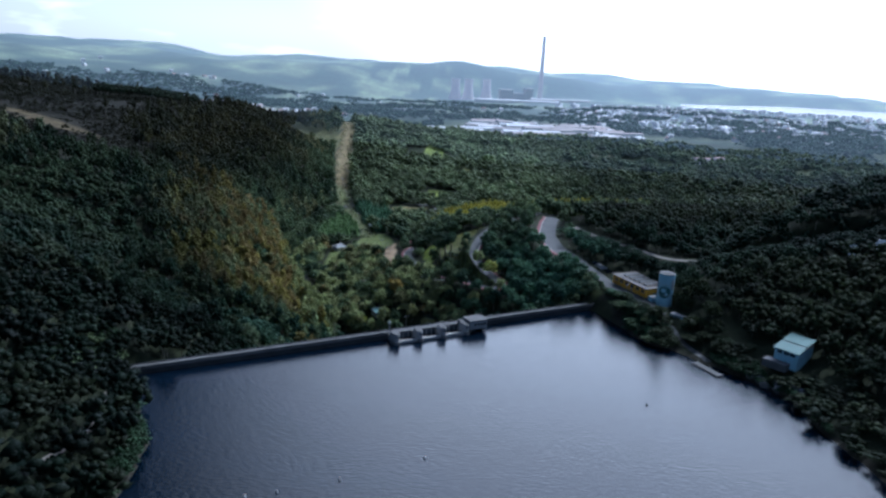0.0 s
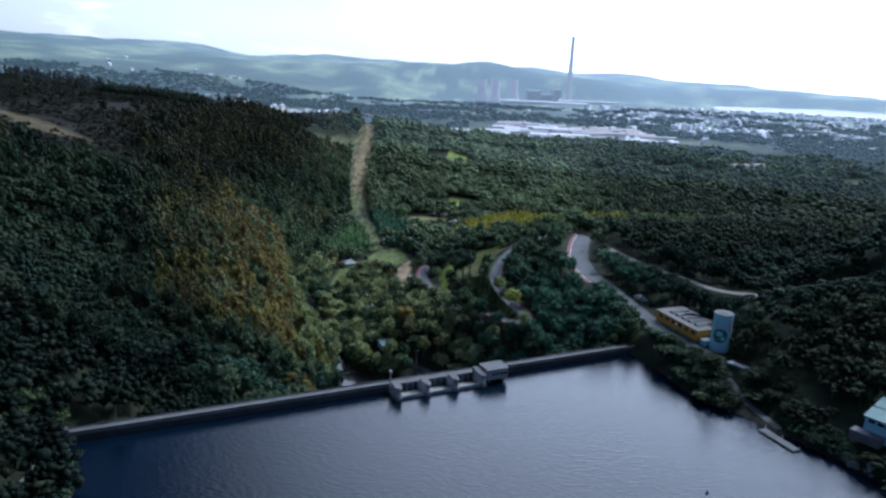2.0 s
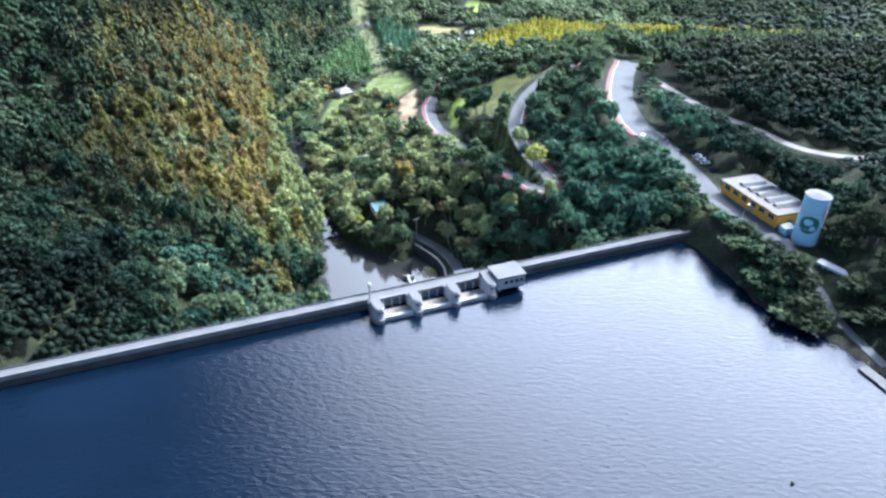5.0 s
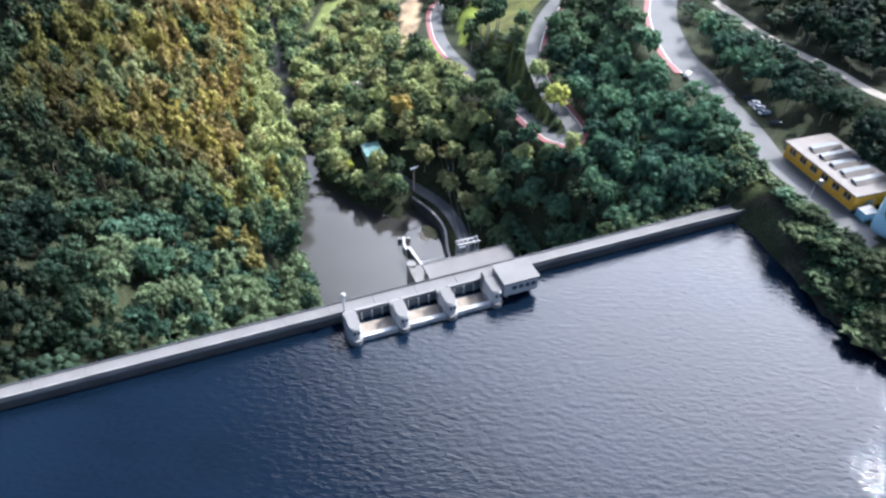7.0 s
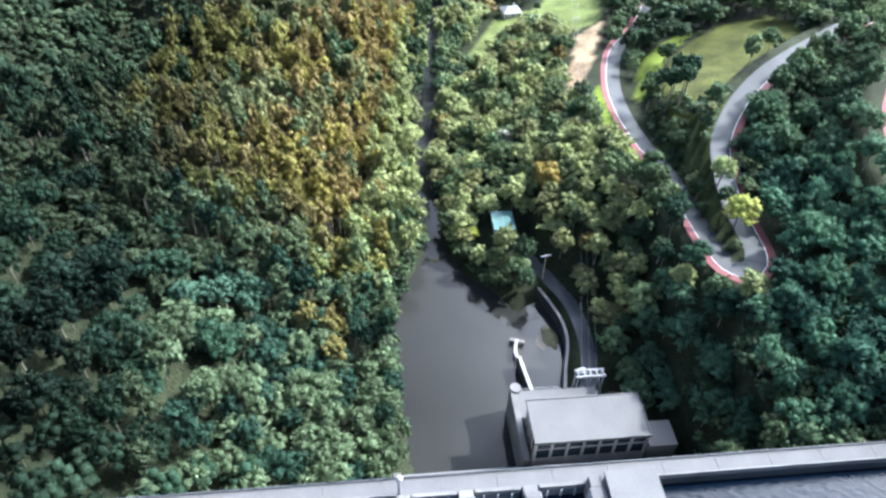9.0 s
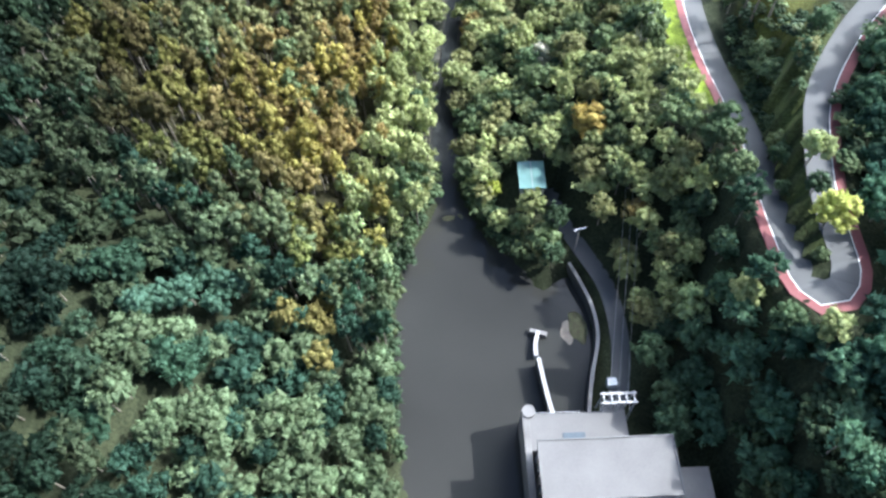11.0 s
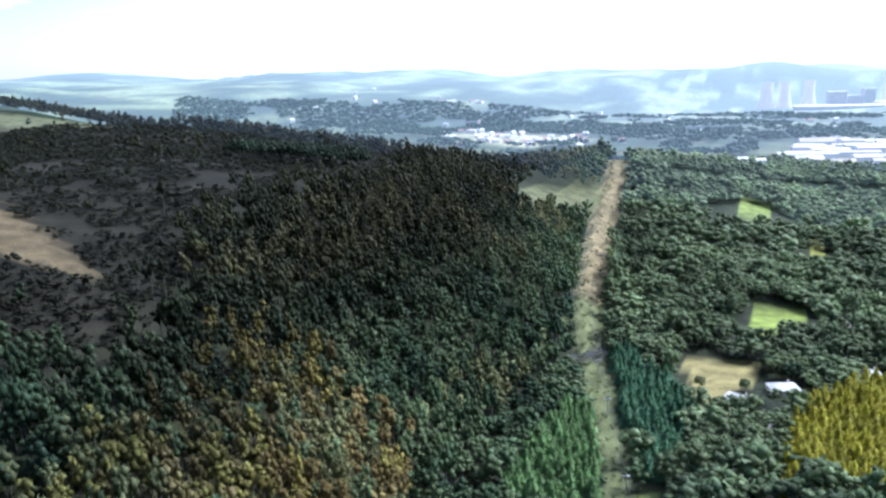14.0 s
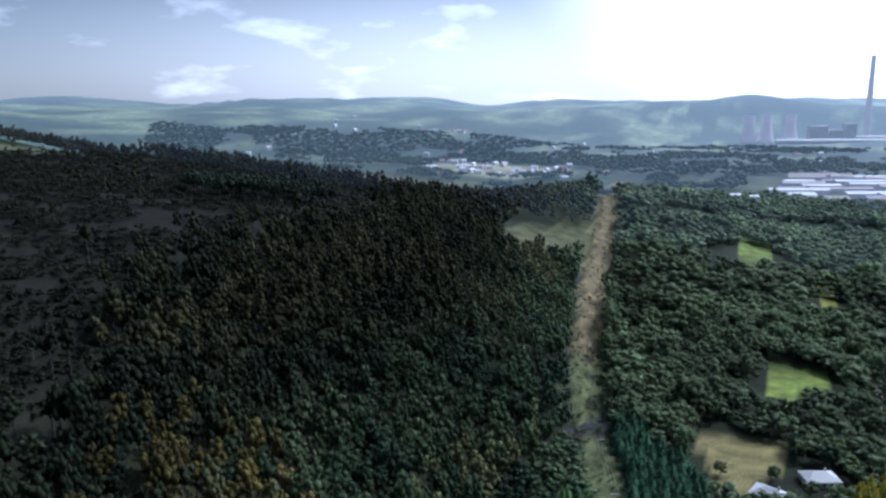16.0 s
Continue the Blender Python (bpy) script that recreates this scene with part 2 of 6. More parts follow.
# ---- materials ----
def mat(name, base, rough=0.7, vary=0.25, scale=0.4, fine=6.0, bump=0.0, metal=0.0, other=None, spots=0.0):
    """Two scales of variation in colour and roughness, with fine relief."""
    m = bpy.data.materials.new(name)
    m.use_nodes = True
    n, l = m.node_tree.nodes, m.node_tree.links
    b = n["Principled BSDF"]
    b.inputs["Metallic"].default_value = metal
    co = n.new("ShaderNodeTexCoord")
    big, small = n.new("ShaderNodeTexNoise"), n.new("ShaderNodeTexNoise")
    for t, sc, de in ((big, scale, 4.0), (small, fine, 3.0)):
        t.inputs["Scale"].default_value, t.inputs["Detail"].default_value = sc, de
        l.new(co.outputs["Object"], t.inputs["Vector"])
    add = n.new("ShaderNodeMath")
    add.operation = "MULTIPLY_ADD"
    add.inputs[1].default_value = 0.6
    half = n.new("ShaderNodeMath")
    half.operation = "MULTIPLY"
    half.inputs[1].default_value = 0.4
    l.new(small.outputs[0], half.inputs[0])
    l.new(big.outputs[0], add.inputs[0])
    l.new(half.outputs[0], add.inputs[2])
    ramp = n.new("ShaderNodeValToRGB")
    ramp.color_ramp.elements[0].position, ramp.color_ramp.elements[1].position = 0.33, 0.67
    dark = [c * (1 - vary) for c in (other or base)]
    ramp.color_ramp.elements[0].color = (*dark, 1)
    ramp.color_ramp.elements[1].color = (*[min(1, c * (1 + vary)) for c in base], 1)
    l.new(add.outputs[0], ramp.inputs[0])
    l.new(ramp.outputs[0], b.inputs["Base Color"])
    rr = n.new("ShaderNodeMapRange")
    rr.inputs[3].default_value, rr.inputs[4].default_value = max(0.02, rough - 0.12), min(1, rough + 0.12)
    l.new(small.outputs[0], rr.inputs[0])
    l.new(rr.outputs[0], b.inputs["Roughness"])
    if bump:
        bp = n.new("ShaderNodeBump")
        bp.inputs["Strength"].default_value, bp.inputs["Distance"].default_value = 0.6, bump
        l.new(add.outputs[0], bp.inputs["Height"])
        l.new(bp.outputs[0], b.inputs["Normal"])
    return m


def leaf_mat(name, trans=0.3):
    """Leaves: the species' colour comes with each tree, varied clump by clump."""
    m = bpy.data.materials.new(name)
    m.use_nodes = True
    n, l = m.node_tree.nodes, m.node_tree.links
    b = n["Principled BSDF"]
    b.inputs["Roughness"].default_value = 0.62
    b.inputs["Specular IOR Level"].default_value = 0.10
    at, geo, hsv = n.new("ShaderNodeAttribute"), n.new("ShaderNodeNewGeometry"), n.new("ShaderNodeHueSaturation")
    at.attribute_name = "leaf"
    mr, mh = n.new("ShaderNodeMapRange"), n.new("ShaderNodeMapRange")
    mr.inputs[3].default_value, mr.inputs[4].default_value = 0.94, 1.48
    mh.inputs[3].default_value, mh.inputs[4].default_value = 0.490, 0.508
    no, co, mul = n.new("ShaderNodeTexNoise"), n.new("ShaderNodeTexCoord"), n.new("ShaderNodeMath")
    no.inputs["Scale"].default_value, no.inputs["Detail"].default_value = 1.5, 5.0
    mul.operation = "MULTIPLY"
    m2 = n.new("ShaderNodeMapRange")
    m2.inputs[1].default_value, m2.inputs[2].default_value, m2.inputs[3].default_value, m2.inputs[4].default_value = 0.3, 0.7, 0.62, 1.38
    l.new(co.outputs["Object"], no.inputs["Vector"])
    l.new(no.outputs[0], m2.inputs[0])
    l.new(geo.outputs["Random Per Island"], mr.inputs[0])
    l.new(geo.outputs["Random Per Island"], mh.inputs[0])
    l.new(mr.outputs[0], mul.inputs[0])
    l.new(m2.outputs[0], mul.inputs[1])
    l.new(at.outputs["Color"], hsv.inputs["Color"])
    l.new(mul.outputs[0], hsv.inputs["Value"])
    l.new(mh.outputs[0], hsv.inputs["Hue"])
    l.new(hsv.outputs[0], b.inputs["Base Color"])
    bp = n.new("ShaderNodeBump")
    bp.inputs["Strength"].default_value, bp.inputs["Distance"].default_value = 0.9, 0.5
    l.new(no.outputs[0], bp.inputs["Height"])
    l.new(bp.outputs[0], b.inputs["Normal"])
    tr, mx = n.new("ShaderNodeBsdfTranslucent"), n.new("ShaderNodeMixShader")
    l.new(hsv.outputs[0], tr.inputs["Color"])
    mx.inputs[0].default_value = trans
    l.new(b.outputs[0], mx.inputs[1])
    l.new(tr.outputs[0], mx.inputs[2])
    l.new(mx.outputs[0], n["Material Output"].inputs["Surface"])
    return m


def water_mat(name, base, rough, wave, depth, stretch):
    m = bpy.data.materials.new(name)
    m.use_nodes = True
    n, l = m.node_tree.nodes, m.node_tree.links
    b = n["Principled BSDF"]
    b.inputs["Roughness"].default_value, b.inputs["IOR"].default_value = rough, 1.333
    co, mp = n.new("ShaderNodeTexCoord"), n.new("ShaderNodeMapping")
    mp.inputs["Rotation"].default_value, mp.inputs["Scale"].default_value = (0, 0, radians(-12)), (1.0, stretch, 1.0)
    l.new(co.outputs["Object"], mp.inputs["Vector"])
    w1, w2, w3 = n.new("ShaderNodeTexNoise"), n.new("ShaderNodeTexNoise"), n.new("ShaderNodeTexNoise")
    for t, sc, de in ((w1, wave, 2.0), (w2, wave * 3.1, 2.0), (w3, 0.012, 3.0)):
        t.inputs["Scale"].default_value, t.inputs["Detail"].default_value = sc, de
        l.new(mp.outputs[0], t.inputs["Vector"])
    sumn = n.new("ShaderNodeMath")
    sumn.operation = "MULTIPLY_ADD"
    sumn.inputs[1].default_value = 0.35
    l.new(w2.outputs[0], sumn.inputs[0])
    l.new(w1.outputs[0], sumn.inputs[2])
    bp = n.new("ShaderNodeBump")
    bp.inputs["Strength"].default_value, bp.inputs["Distance"].default_value = 1.0, depth
    l.new(sumn.outputs[0], bp.inputs["Height"])
    l.new(bp.outputs[0], b.inputs["Normal"])
    ramp = n.new("ShaderNodeValToRGB")
    ramp.color_ramp.elements[0].position, ramp.color_ramp.elements[1].position = 0.35, 0.65
    ramp.color_ramp.elements[0].color = (*[c * 0.8 for c in base], 1)
    ramp.color_ramp.elements[1].color = (*[c * 1.2 for c in base], 1)
    l.new(w3.outputs[0], ramp.inputs[0])
    l.new(ramp.outputs[0], b.inputs["Base Color"])
    return m


def cover_mat(name, glow=False):
    """Soil, grass and scrub: the cover's colour lies on the sheet, broken up by grain."""
    m = bpy.data.materials.new(name)
    m.use_nodes = True
    n, l = m.node_tree.nodes, m.node_tree.links
    b = n["Principled BSDF"]
    b.inputs["Roughness"].default_value, b.inputs["Specular IOR Level"].default_value = 0.9, 0.15
    at, co, hsv = n.new("ShaderNodeAttribute"), n.new("ShaderNodeTexCoord"), n.new("ShaderNodeHueSaturation")
    at.attribute_name = "cover"
    a, c, mul = n.new("ShaderNodeTexNoise"), n.new("ShaderNodeTexNoise"), n.new("ShaderNodeMath")
    for t, sc, de in ((a, 0.012 if glow else 0.09, 6.0), (c, 0.06 if glow else 1.3, 4.0)):
        t.inputs["Scale"].default_value, t.inputs["Detail"].default_value = sc, de
        l.new(co.outputs["Object"], t.inputs["Vector"])
    r1, r2 = n.new("ShaderNodeMapRange"), n.new("ShaderNodeMapRange")
    for r, t, lo, hi in ((r1, a, 0.6, 1.4), (r2, c, 0.6, 1.4)):
        r.inputs[1].default_value, r.inputs[2].default_value, r.inputs[3].default_value, r.inputs[4].default_value = 0.3, 0.7, lo, hi
        l.new(t.outputs[0], r.inputs[0])
    mul.operation = "MULTIPLY"
    l.new(r1.outputs[0], mul.inputs[0])
    l.new(r2.outputs[0], mul.inputs[1])
    l.new(at.outputs["Color"], hsv.inputs["Color"])
    l.new(mul.outputs[0], hsv.inputs["Value"])
    l.new(hsv.outputs[0], b.inputs["Base Color"])
    bp = n.new("ShaderNodeBump")
    bp.inputs["Strength"].default_value, bp.inputs["Distance"].default_value = 0.8, 2.5 if glow else 0.4
    l.new(c.outputs[0], bp.inputs["Height"])
    l.new(bp.outputs[0], b.inputs["Normal"])
    if glow:   # bright air before the far land painted in as emission, growing with distance
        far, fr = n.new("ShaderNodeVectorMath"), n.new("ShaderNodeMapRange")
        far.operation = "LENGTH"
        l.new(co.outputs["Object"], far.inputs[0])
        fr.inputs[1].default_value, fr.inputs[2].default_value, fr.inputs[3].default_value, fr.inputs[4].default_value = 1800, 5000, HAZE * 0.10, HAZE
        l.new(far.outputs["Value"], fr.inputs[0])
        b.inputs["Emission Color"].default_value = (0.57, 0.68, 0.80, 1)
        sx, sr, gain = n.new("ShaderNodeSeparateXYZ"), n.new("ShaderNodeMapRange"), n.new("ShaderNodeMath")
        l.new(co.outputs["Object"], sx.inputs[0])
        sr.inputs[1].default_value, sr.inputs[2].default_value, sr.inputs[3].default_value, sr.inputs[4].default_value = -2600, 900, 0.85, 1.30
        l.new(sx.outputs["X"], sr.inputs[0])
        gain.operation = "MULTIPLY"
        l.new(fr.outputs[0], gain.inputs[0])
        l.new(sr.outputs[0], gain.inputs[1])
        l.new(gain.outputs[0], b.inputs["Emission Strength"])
    return m


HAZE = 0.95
M = {
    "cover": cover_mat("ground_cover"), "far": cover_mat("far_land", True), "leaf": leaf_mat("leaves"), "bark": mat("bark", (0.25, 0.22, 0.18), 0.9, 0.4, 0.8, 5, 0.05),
    "lake": water_mat("reservoir_water", (0.003, 0.008, 0.017), 0.05, 0.40, 0.13, 2.2), "brook": water_mat("brook_water", (0.016, 0.019, 0.017), 0.60, 0.9, 0.10, 1.0), "lagoon": water_mat("lagoon_water", (0.05, 0.06, 0.07), 0.35, 0.05, 1.2, 1.0), "pool": water_mat("tailwater", (0.034, 0.034, 0.031), 0.04, 0.5, 0.02, 1.2),
    "concrete": mat("weathered_concrete", (0.195, 0.19, 0.185), 0.85, 0.25, 0.15, 3, 0.02, other=(0.16, 0.155, 0.15)),
    "dark_concrete": mat("dark_grey_concrete", (0.15, 0.15, 0.15), 0.8, 0.35, 0.2, 2, 0.03),
    # near-black wet concrete has the shade of dam and wall faces painted in
    "shaded_wet": mat("shaded_wet_concrete", (0.050, 0.052, 0.055), 0.6, 0.4, 0.2, 2, 0.03), "beige": mat("beige_roof_sheet", (0.165, 0.145, 0.130), 0.8, 0.15, 0.2, 3, 0.01), "hood": mat("grey_beige_sheet", (0.115, 0.102, 0.092), 0.85, 0.2, 0.3, 3, 0.01), "white": mat("white_render", (0.37, 0.37, 0.37), 0.7, 0.16, 0.3, 4, 0.01),
    "asphalt": mat("asphalt", (0.100, 0.101, 0.101), 0.85, 0.20, 0.12, 5, 0.01), "red": mat("red_cycle_lane", (0.21, 0.070, 0.070), 0.8, 0.2, 0.2, 4, 0.01),
    "yellow": mat("yellow_panels", (0.72, 0.36, 0.03), 0.6, 0.12, 0.3, 4, 0.01), "glass": None, "teal": mat("pale_turquoise_paint", (0.12, 0.23, 0.215), 0.6, 0.12, 0.4, 4),
    "roof_grey": mat("pale_roof_felt", (0.142, 0.138, 0.135), 0.85, 0.18, 0.12, 3, 0.01), "steel": mat("galvanised_steel", (0.55, 0.57, 0.60), 0.45, 0.12, 0.6, 6, 0, 0.6),
    "dark_steel": mat("dark_gate_steel", (0.05, 0.07, 0.09), 0.5, 0.3, 0.5, 4), "weed": mat("wet_weed_and_mud", (0.10, 0.105, 0.045), 0.85, 0.45, 0.9, 5, 0.08, other=(0.13, 0.10, 0.06)), "silt": mat("silt_stained_concrete", (0.24, 0.205, 0.165), 0.9, 0.35, 0.35, 3, 0.03), "tile": mat("clay_roof_tiles", (0.40, 0.20, 0.14), 0.8, 0.2, 0.3, 4),
    "rock": mat("grey_boulder", (0.24, 0.23, 0.22), 0.9, 0.3, 0.5, 3, 0.1), "hall": mat("pale_sheet_roof", (0.75, 0.73, 0.72), 0.6, 0.08, 0.05, 1), "wall": mat("off_white_wall", (0.62, 0.58, 0.53), 0.85, 0.12, 0.1, 1),
    "emblem": mat("dark_teal_emblem", (0.03, 0.13, 0.13), 0.5, 0.2, 0.5, 3), "tank_paint": mat("pale_blue_tank_paint", (0.37, 0.60, 0.71), 0.5, 0.1, 0.2, 3), "rubber": mat("tyre_rubber", (0.02, 0.02, 0.02), 0.8, 0.2),
    "car_white": mat("white_car_paint", (0.80, 0.80, 0.80), 0.25, 0.03), "car_dark": mat("dark_car_paint", (0.03, 0.035, 0.045), 0.25, 0.05), "orange": mat("orange_buoy", (0.55, 0.16, 0.04), 0.5, 0.2), "wood": mat("grey_timber", (0.32, 0.29, 0.26), 0.85, 0.25, 0.5, 5, 0.02),
    "wire": mat("aluminium_wire", (0.45, 0.45, 0.46), 0.5, 0.1, 1, 4, 0, 0.5), "chimney": mat("chimney_concrete", (0.42, 0.40, 0.40), 0.9, 0.15, 0.02, 0.2),
    "paint": mat("road_paint", (0.75, 0.75, 0.72), 0.7, 0.15, 0.5, 4), "gravel": mat("pale_gravel", (0.27, 0.24, 0.21), 0.95, 0.25, 0.15, 5, 0.03),
}


def glass_mat():
    m = bpy.data.materials.new("window_glass")
    m.use_nodes = True
    b = m.node_tree.nodes["Principled BSDF"]
    b.inputs["Base Color"].default_value = (0.02, 0.035, 0.05, 1)
    b.inputs["Roughness"].default_value, b.inputs["IOR"].default_value = 0.06, 1.5
    return m


M["glass"] = glass_mat()


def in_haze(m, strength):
    """A copy of a material for things more than a kilometre off, with the haze before them painted in as bluish
    emission.
    """
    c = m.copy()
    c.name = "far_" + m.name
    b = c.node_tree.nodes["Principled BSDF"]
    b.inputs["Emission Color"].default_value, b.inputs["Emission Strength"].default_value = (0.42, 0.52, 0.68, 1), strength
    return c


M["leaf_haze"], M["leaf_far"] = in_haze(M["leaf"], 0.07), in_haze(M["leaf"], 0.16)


# ---- helpers for building ----
def mesh_of(name, verts, faces, material, smooth=False):
    me = bpy.data.meshes.new(name)
    me.from_pydata([tuple(v) for v in verts], [], [tuple(f) for f in faces])
    if smooth:
        me.polygons.foreach_set("use_smooth", [True] * len(me.polygons))
    me.materials.append(material)
    return me


def tri_mesh(name, v, f, material, colour=None, attribute="leaf", smooth=False):
    """A large mesh from arrays of triangles or quads."""
    me = bpy.data.meshes.new(name)
    k = f.shape[1]
    me.vertices.add(len(v))
    me.vertices.foreach_set("co", np.ascontiguousarray(v, dtype=np.float32).ravel())
    me.loops.add(f.size)
    me.loops.foreach_set("vertex_index", np.ascontiguousarray(f, dtype=np.int32).ravel())
    me.polygons.add(len(f))
    me.polygons.foreach_set("loop_start", np.arange(0, f.size, k, dtype=np.int32))
    if smooth:
        me.polygons.foreach_set("use_smooth", np.ones(len(f), dtype=bool))
    if colour is not None:
        at = me.attributes.new(attribute, "FLOAT_COLOR", "POINT")
        at.data.foreach_set("color", np.ascontiguousarray(np.column_stack([colour, np.ones(len(v))]), dtype=np.float32).ravel())
    me.materials.append(material)
    me.update(calc_edges=True)
    return me


def part(name, bm, material, parent=None, label=""):
    """Links a bmesh as one mesh object under its thing."""
    me = bpy.data.meshes.new(name)
    bm.to_mesh(me)
    bm.free()
    me.materials.append(material)
    ob = new(name, me)
    if parent is not None:
        ob.parent = parent
    if label:
        ob["label"] = label
    return ob


def box(x0, x1, y0, y1, z0, z1, bevel=0.0, bm=None):
    bm = bm or bmesh.new()
    r = bmesh.ops.create_cube(bm, size=1.0, matrix=Matrix.LocRotScale(((x0 + x1) / 2, (y0 + y1) / 2, (z0 + z1) / 2), None, (x1 - x0, y1 - y0, z1 - z0)))
    if bevel:
        es = list({e for v in r["verts"] for e in v.link_edges})
        bmesh.ops.bevel(bm, geom=es, offset=bevel, segments=1, affect="EDGES")
    return bm


def prism(points, z0, z1, bm=None):
    """A solid over an outline in plan."""
    bm = bm or bmesh.new()
    lo, hi = [bm.verts.new((x, y, z0)) for x, y in points], [bm.verts.new((x, y, z1)) for x, y in points]
    bm.faces.new(hi)
    bm.faces.new(lo[::-1])
    k = len(points)
    for i in range(k):
        bm.faces.new((lo[i], lo[(i + 1) % k], hi[(i + 1) % k], hi[i]))
    bmesh.ops.recalc_face_normals(bm, faces=bm.faces[:])
    return bm


def rod(p, q, r0, r1=None, sides=6, bm=None):
    """A tapered bar between two points."""
    bm = bm or bmesh.new()
    p, q = Vector(p), Vector(q)
    r1 = r0 if r1 is None else r1
    m = Matrix.Translation((p + q) / 2) @ (q - p).to_track_quat("Z", "Y").to_matrix().to_4x4()
    bmesh.ops.create_cone(bm, cap_ends=True, segments=sides, radius1=r0, radius2=max(r1, 0.001), depth=(q - p).length, matrix=m)
    return bm


def thing(name, m, label, category, group="", kind=""):
    """An empty at the base of a thing made of parts."""
    ob = new(name)
    ob.empty_display_size = 0.5
    ob.matrix_world = m
    return tagged(ob, label, category, group, kind)


DAM_M = pose(DAM.x, DAM.y, 0, 0, 0, DAM_TURN)      # x along the crest, y downstream


def hz(x, y):
    return float(height(np.array([x]), np.array([y]))[0])


def curve(line, step=2.5):
    """A smooth run through the points of a line."""
    p = [Vector(q) for q in line]
    p = [p[0] * 2 - p[1]] + p + [p[-1] * 2 - p[-2]]
    out = []
    for a, b, c, d in zip(p, p[1:], p[2:], p[3:]):
        k = max(1, int((c - b).length / step))
        for i in range(k):
            t = i / k
            out.append(0.5 * (2 * b + (c - a) * t + (2 * a - 5 * b + 4 * c - d) * t * t + (3 * b - a - 3 * c + d) * t ** 3))
    return out + [p[-2]]


def ribbon(line, a, b, lift=0.0, thick=0.0, step=2.5):
    """A strip along a line, from a to b metres to the right of it; thick gives it an edge."""
    bm = bmesh.new()
    pts = curve(line, step)
    rows = []
    for i, p in enumerate(pts):
        w = pts[min(i + 1, len(pts) - 1)] - pts[max(i - 1, 0)]
        r = Vector((w.y, -w.x, 0)).normalized()
        row = [bm.verts.new((p + r * o) + Vector((0, 0, z))) for o, z in ((a, lift), (b, lift)) + (((b, lift - thick), (a, lift - thick)) if thick else ())]
        rows.append(row)
    for p, q in zip(rows, rows[1:]):
        n = len(p)
        for i in range(n if thick else 1):
            bm.faces.new((p[i], q[i], q[(i + 1) % n], p[(i + 1) % n]))
    if thick:
        bm.faces.new(rows[0])
        bm.faces.new(rows[-1][::-1])
    bmesh.ops.recalc_face_normals(bm, faces=bm.faces[:])
    return bm


# ---- the ground, one sheet to the horizon ----
MEADOW = [(-3, 617), (10, 640), (30, 650), (50, 625), (42, 595), (27, 565), (17, 540), (10, 526), (2, 540), (-6, 556), (-8, 575), (-8, 600)]
BEND = [(-4, 532), (4, 516), (11, 502), (24, 470), (31, 455), (33, 455), (29, 466), (21, 488), (17, 503), (18, 518), (20, 530), (8, 546)]
SHOULDER = [(89, 404), (95, 398), (104, 391), (109, 394), (102, 408), (95, 422), (89, 416)]
VERGE = [(-37, 580), (-36, 560), (-28, 540), (-16, 520), (-6, 508), (-2, 511), (-13, 530), (-24, 553), (-32, 577)]
GLADE = [(-20, 600), (-19, 613), (-6, 636), (-1, 632), (-8, 612), (-11, 598), (-11, 568), (-17, 572)]
LAWN = [(-111, 605), (-111, 627), (-112, 643), (-108, 662), (-95, 664), (-90, 678), (-87, 702), (-69, 712), (-60, 693), (-54, 667), (-51, 654), (-61, 638), (-69, 649), (-77, 656), (-90, 656), (-98, 640), (-103, 628), (-103, 603)]
EARTH = [(-59, 634), (-50, 652), (-46, 625), (-44, 600), (-41, 566), (-47, 566), (-53, 597)]
HAY = [(-72, 870), (-60, 892), (-29, 872), (-30, 854), (-47, 822), (-58, 811)]
GREEN = [(-38, 959), (-28, 1008), (5, 992), (2, 958), (-15, 947), (-32, 925)]
GREEN_FAR = [(-38, 1340), (1, 1292), (-5, 1250), (-35, 1244), (-73, 1239), (-78, 1267)]
GREEN_SMALL = [(18, 1177), (30, 1172), (26, 1131), (10, 1133)]
CLEARING = [(-470, 714), (-444, 702), (-328, 666), (-326, 658), (-352, 645), (-395, 656)]
OPENING = [(-247, 1069), (-269, 1217), (-199, 1253), (-189, 1219), (-192, 1160), (-218, 1106), (-234, 1050)]
CUT = [(-82, 696, 0), (-91, 741, 0), (-117, 828, 0), (-140, 905, 0), (-158, 1017, 0), (-177, 1150, 0), (-196, 1335, 0), (-240, 1600, 0), (-298, 2070, 0)]
PALE_FIELDS = [(-420, 1560), (-300, 1500), (-250, 1700), (-600, 1900), (-900, 2000), (-860, 1850)]
HILL_FIELD = [(-1250, 1130), (-1000, 1150), (-790, 1230), (-830, 1300), (-1050, 1240), (-1260, 1230)]
VILLAGE = [(-820, 2260), (-700, 2080), (-560, 2120), (-430, 2300), (-600, 2460), (-760, 2420)]


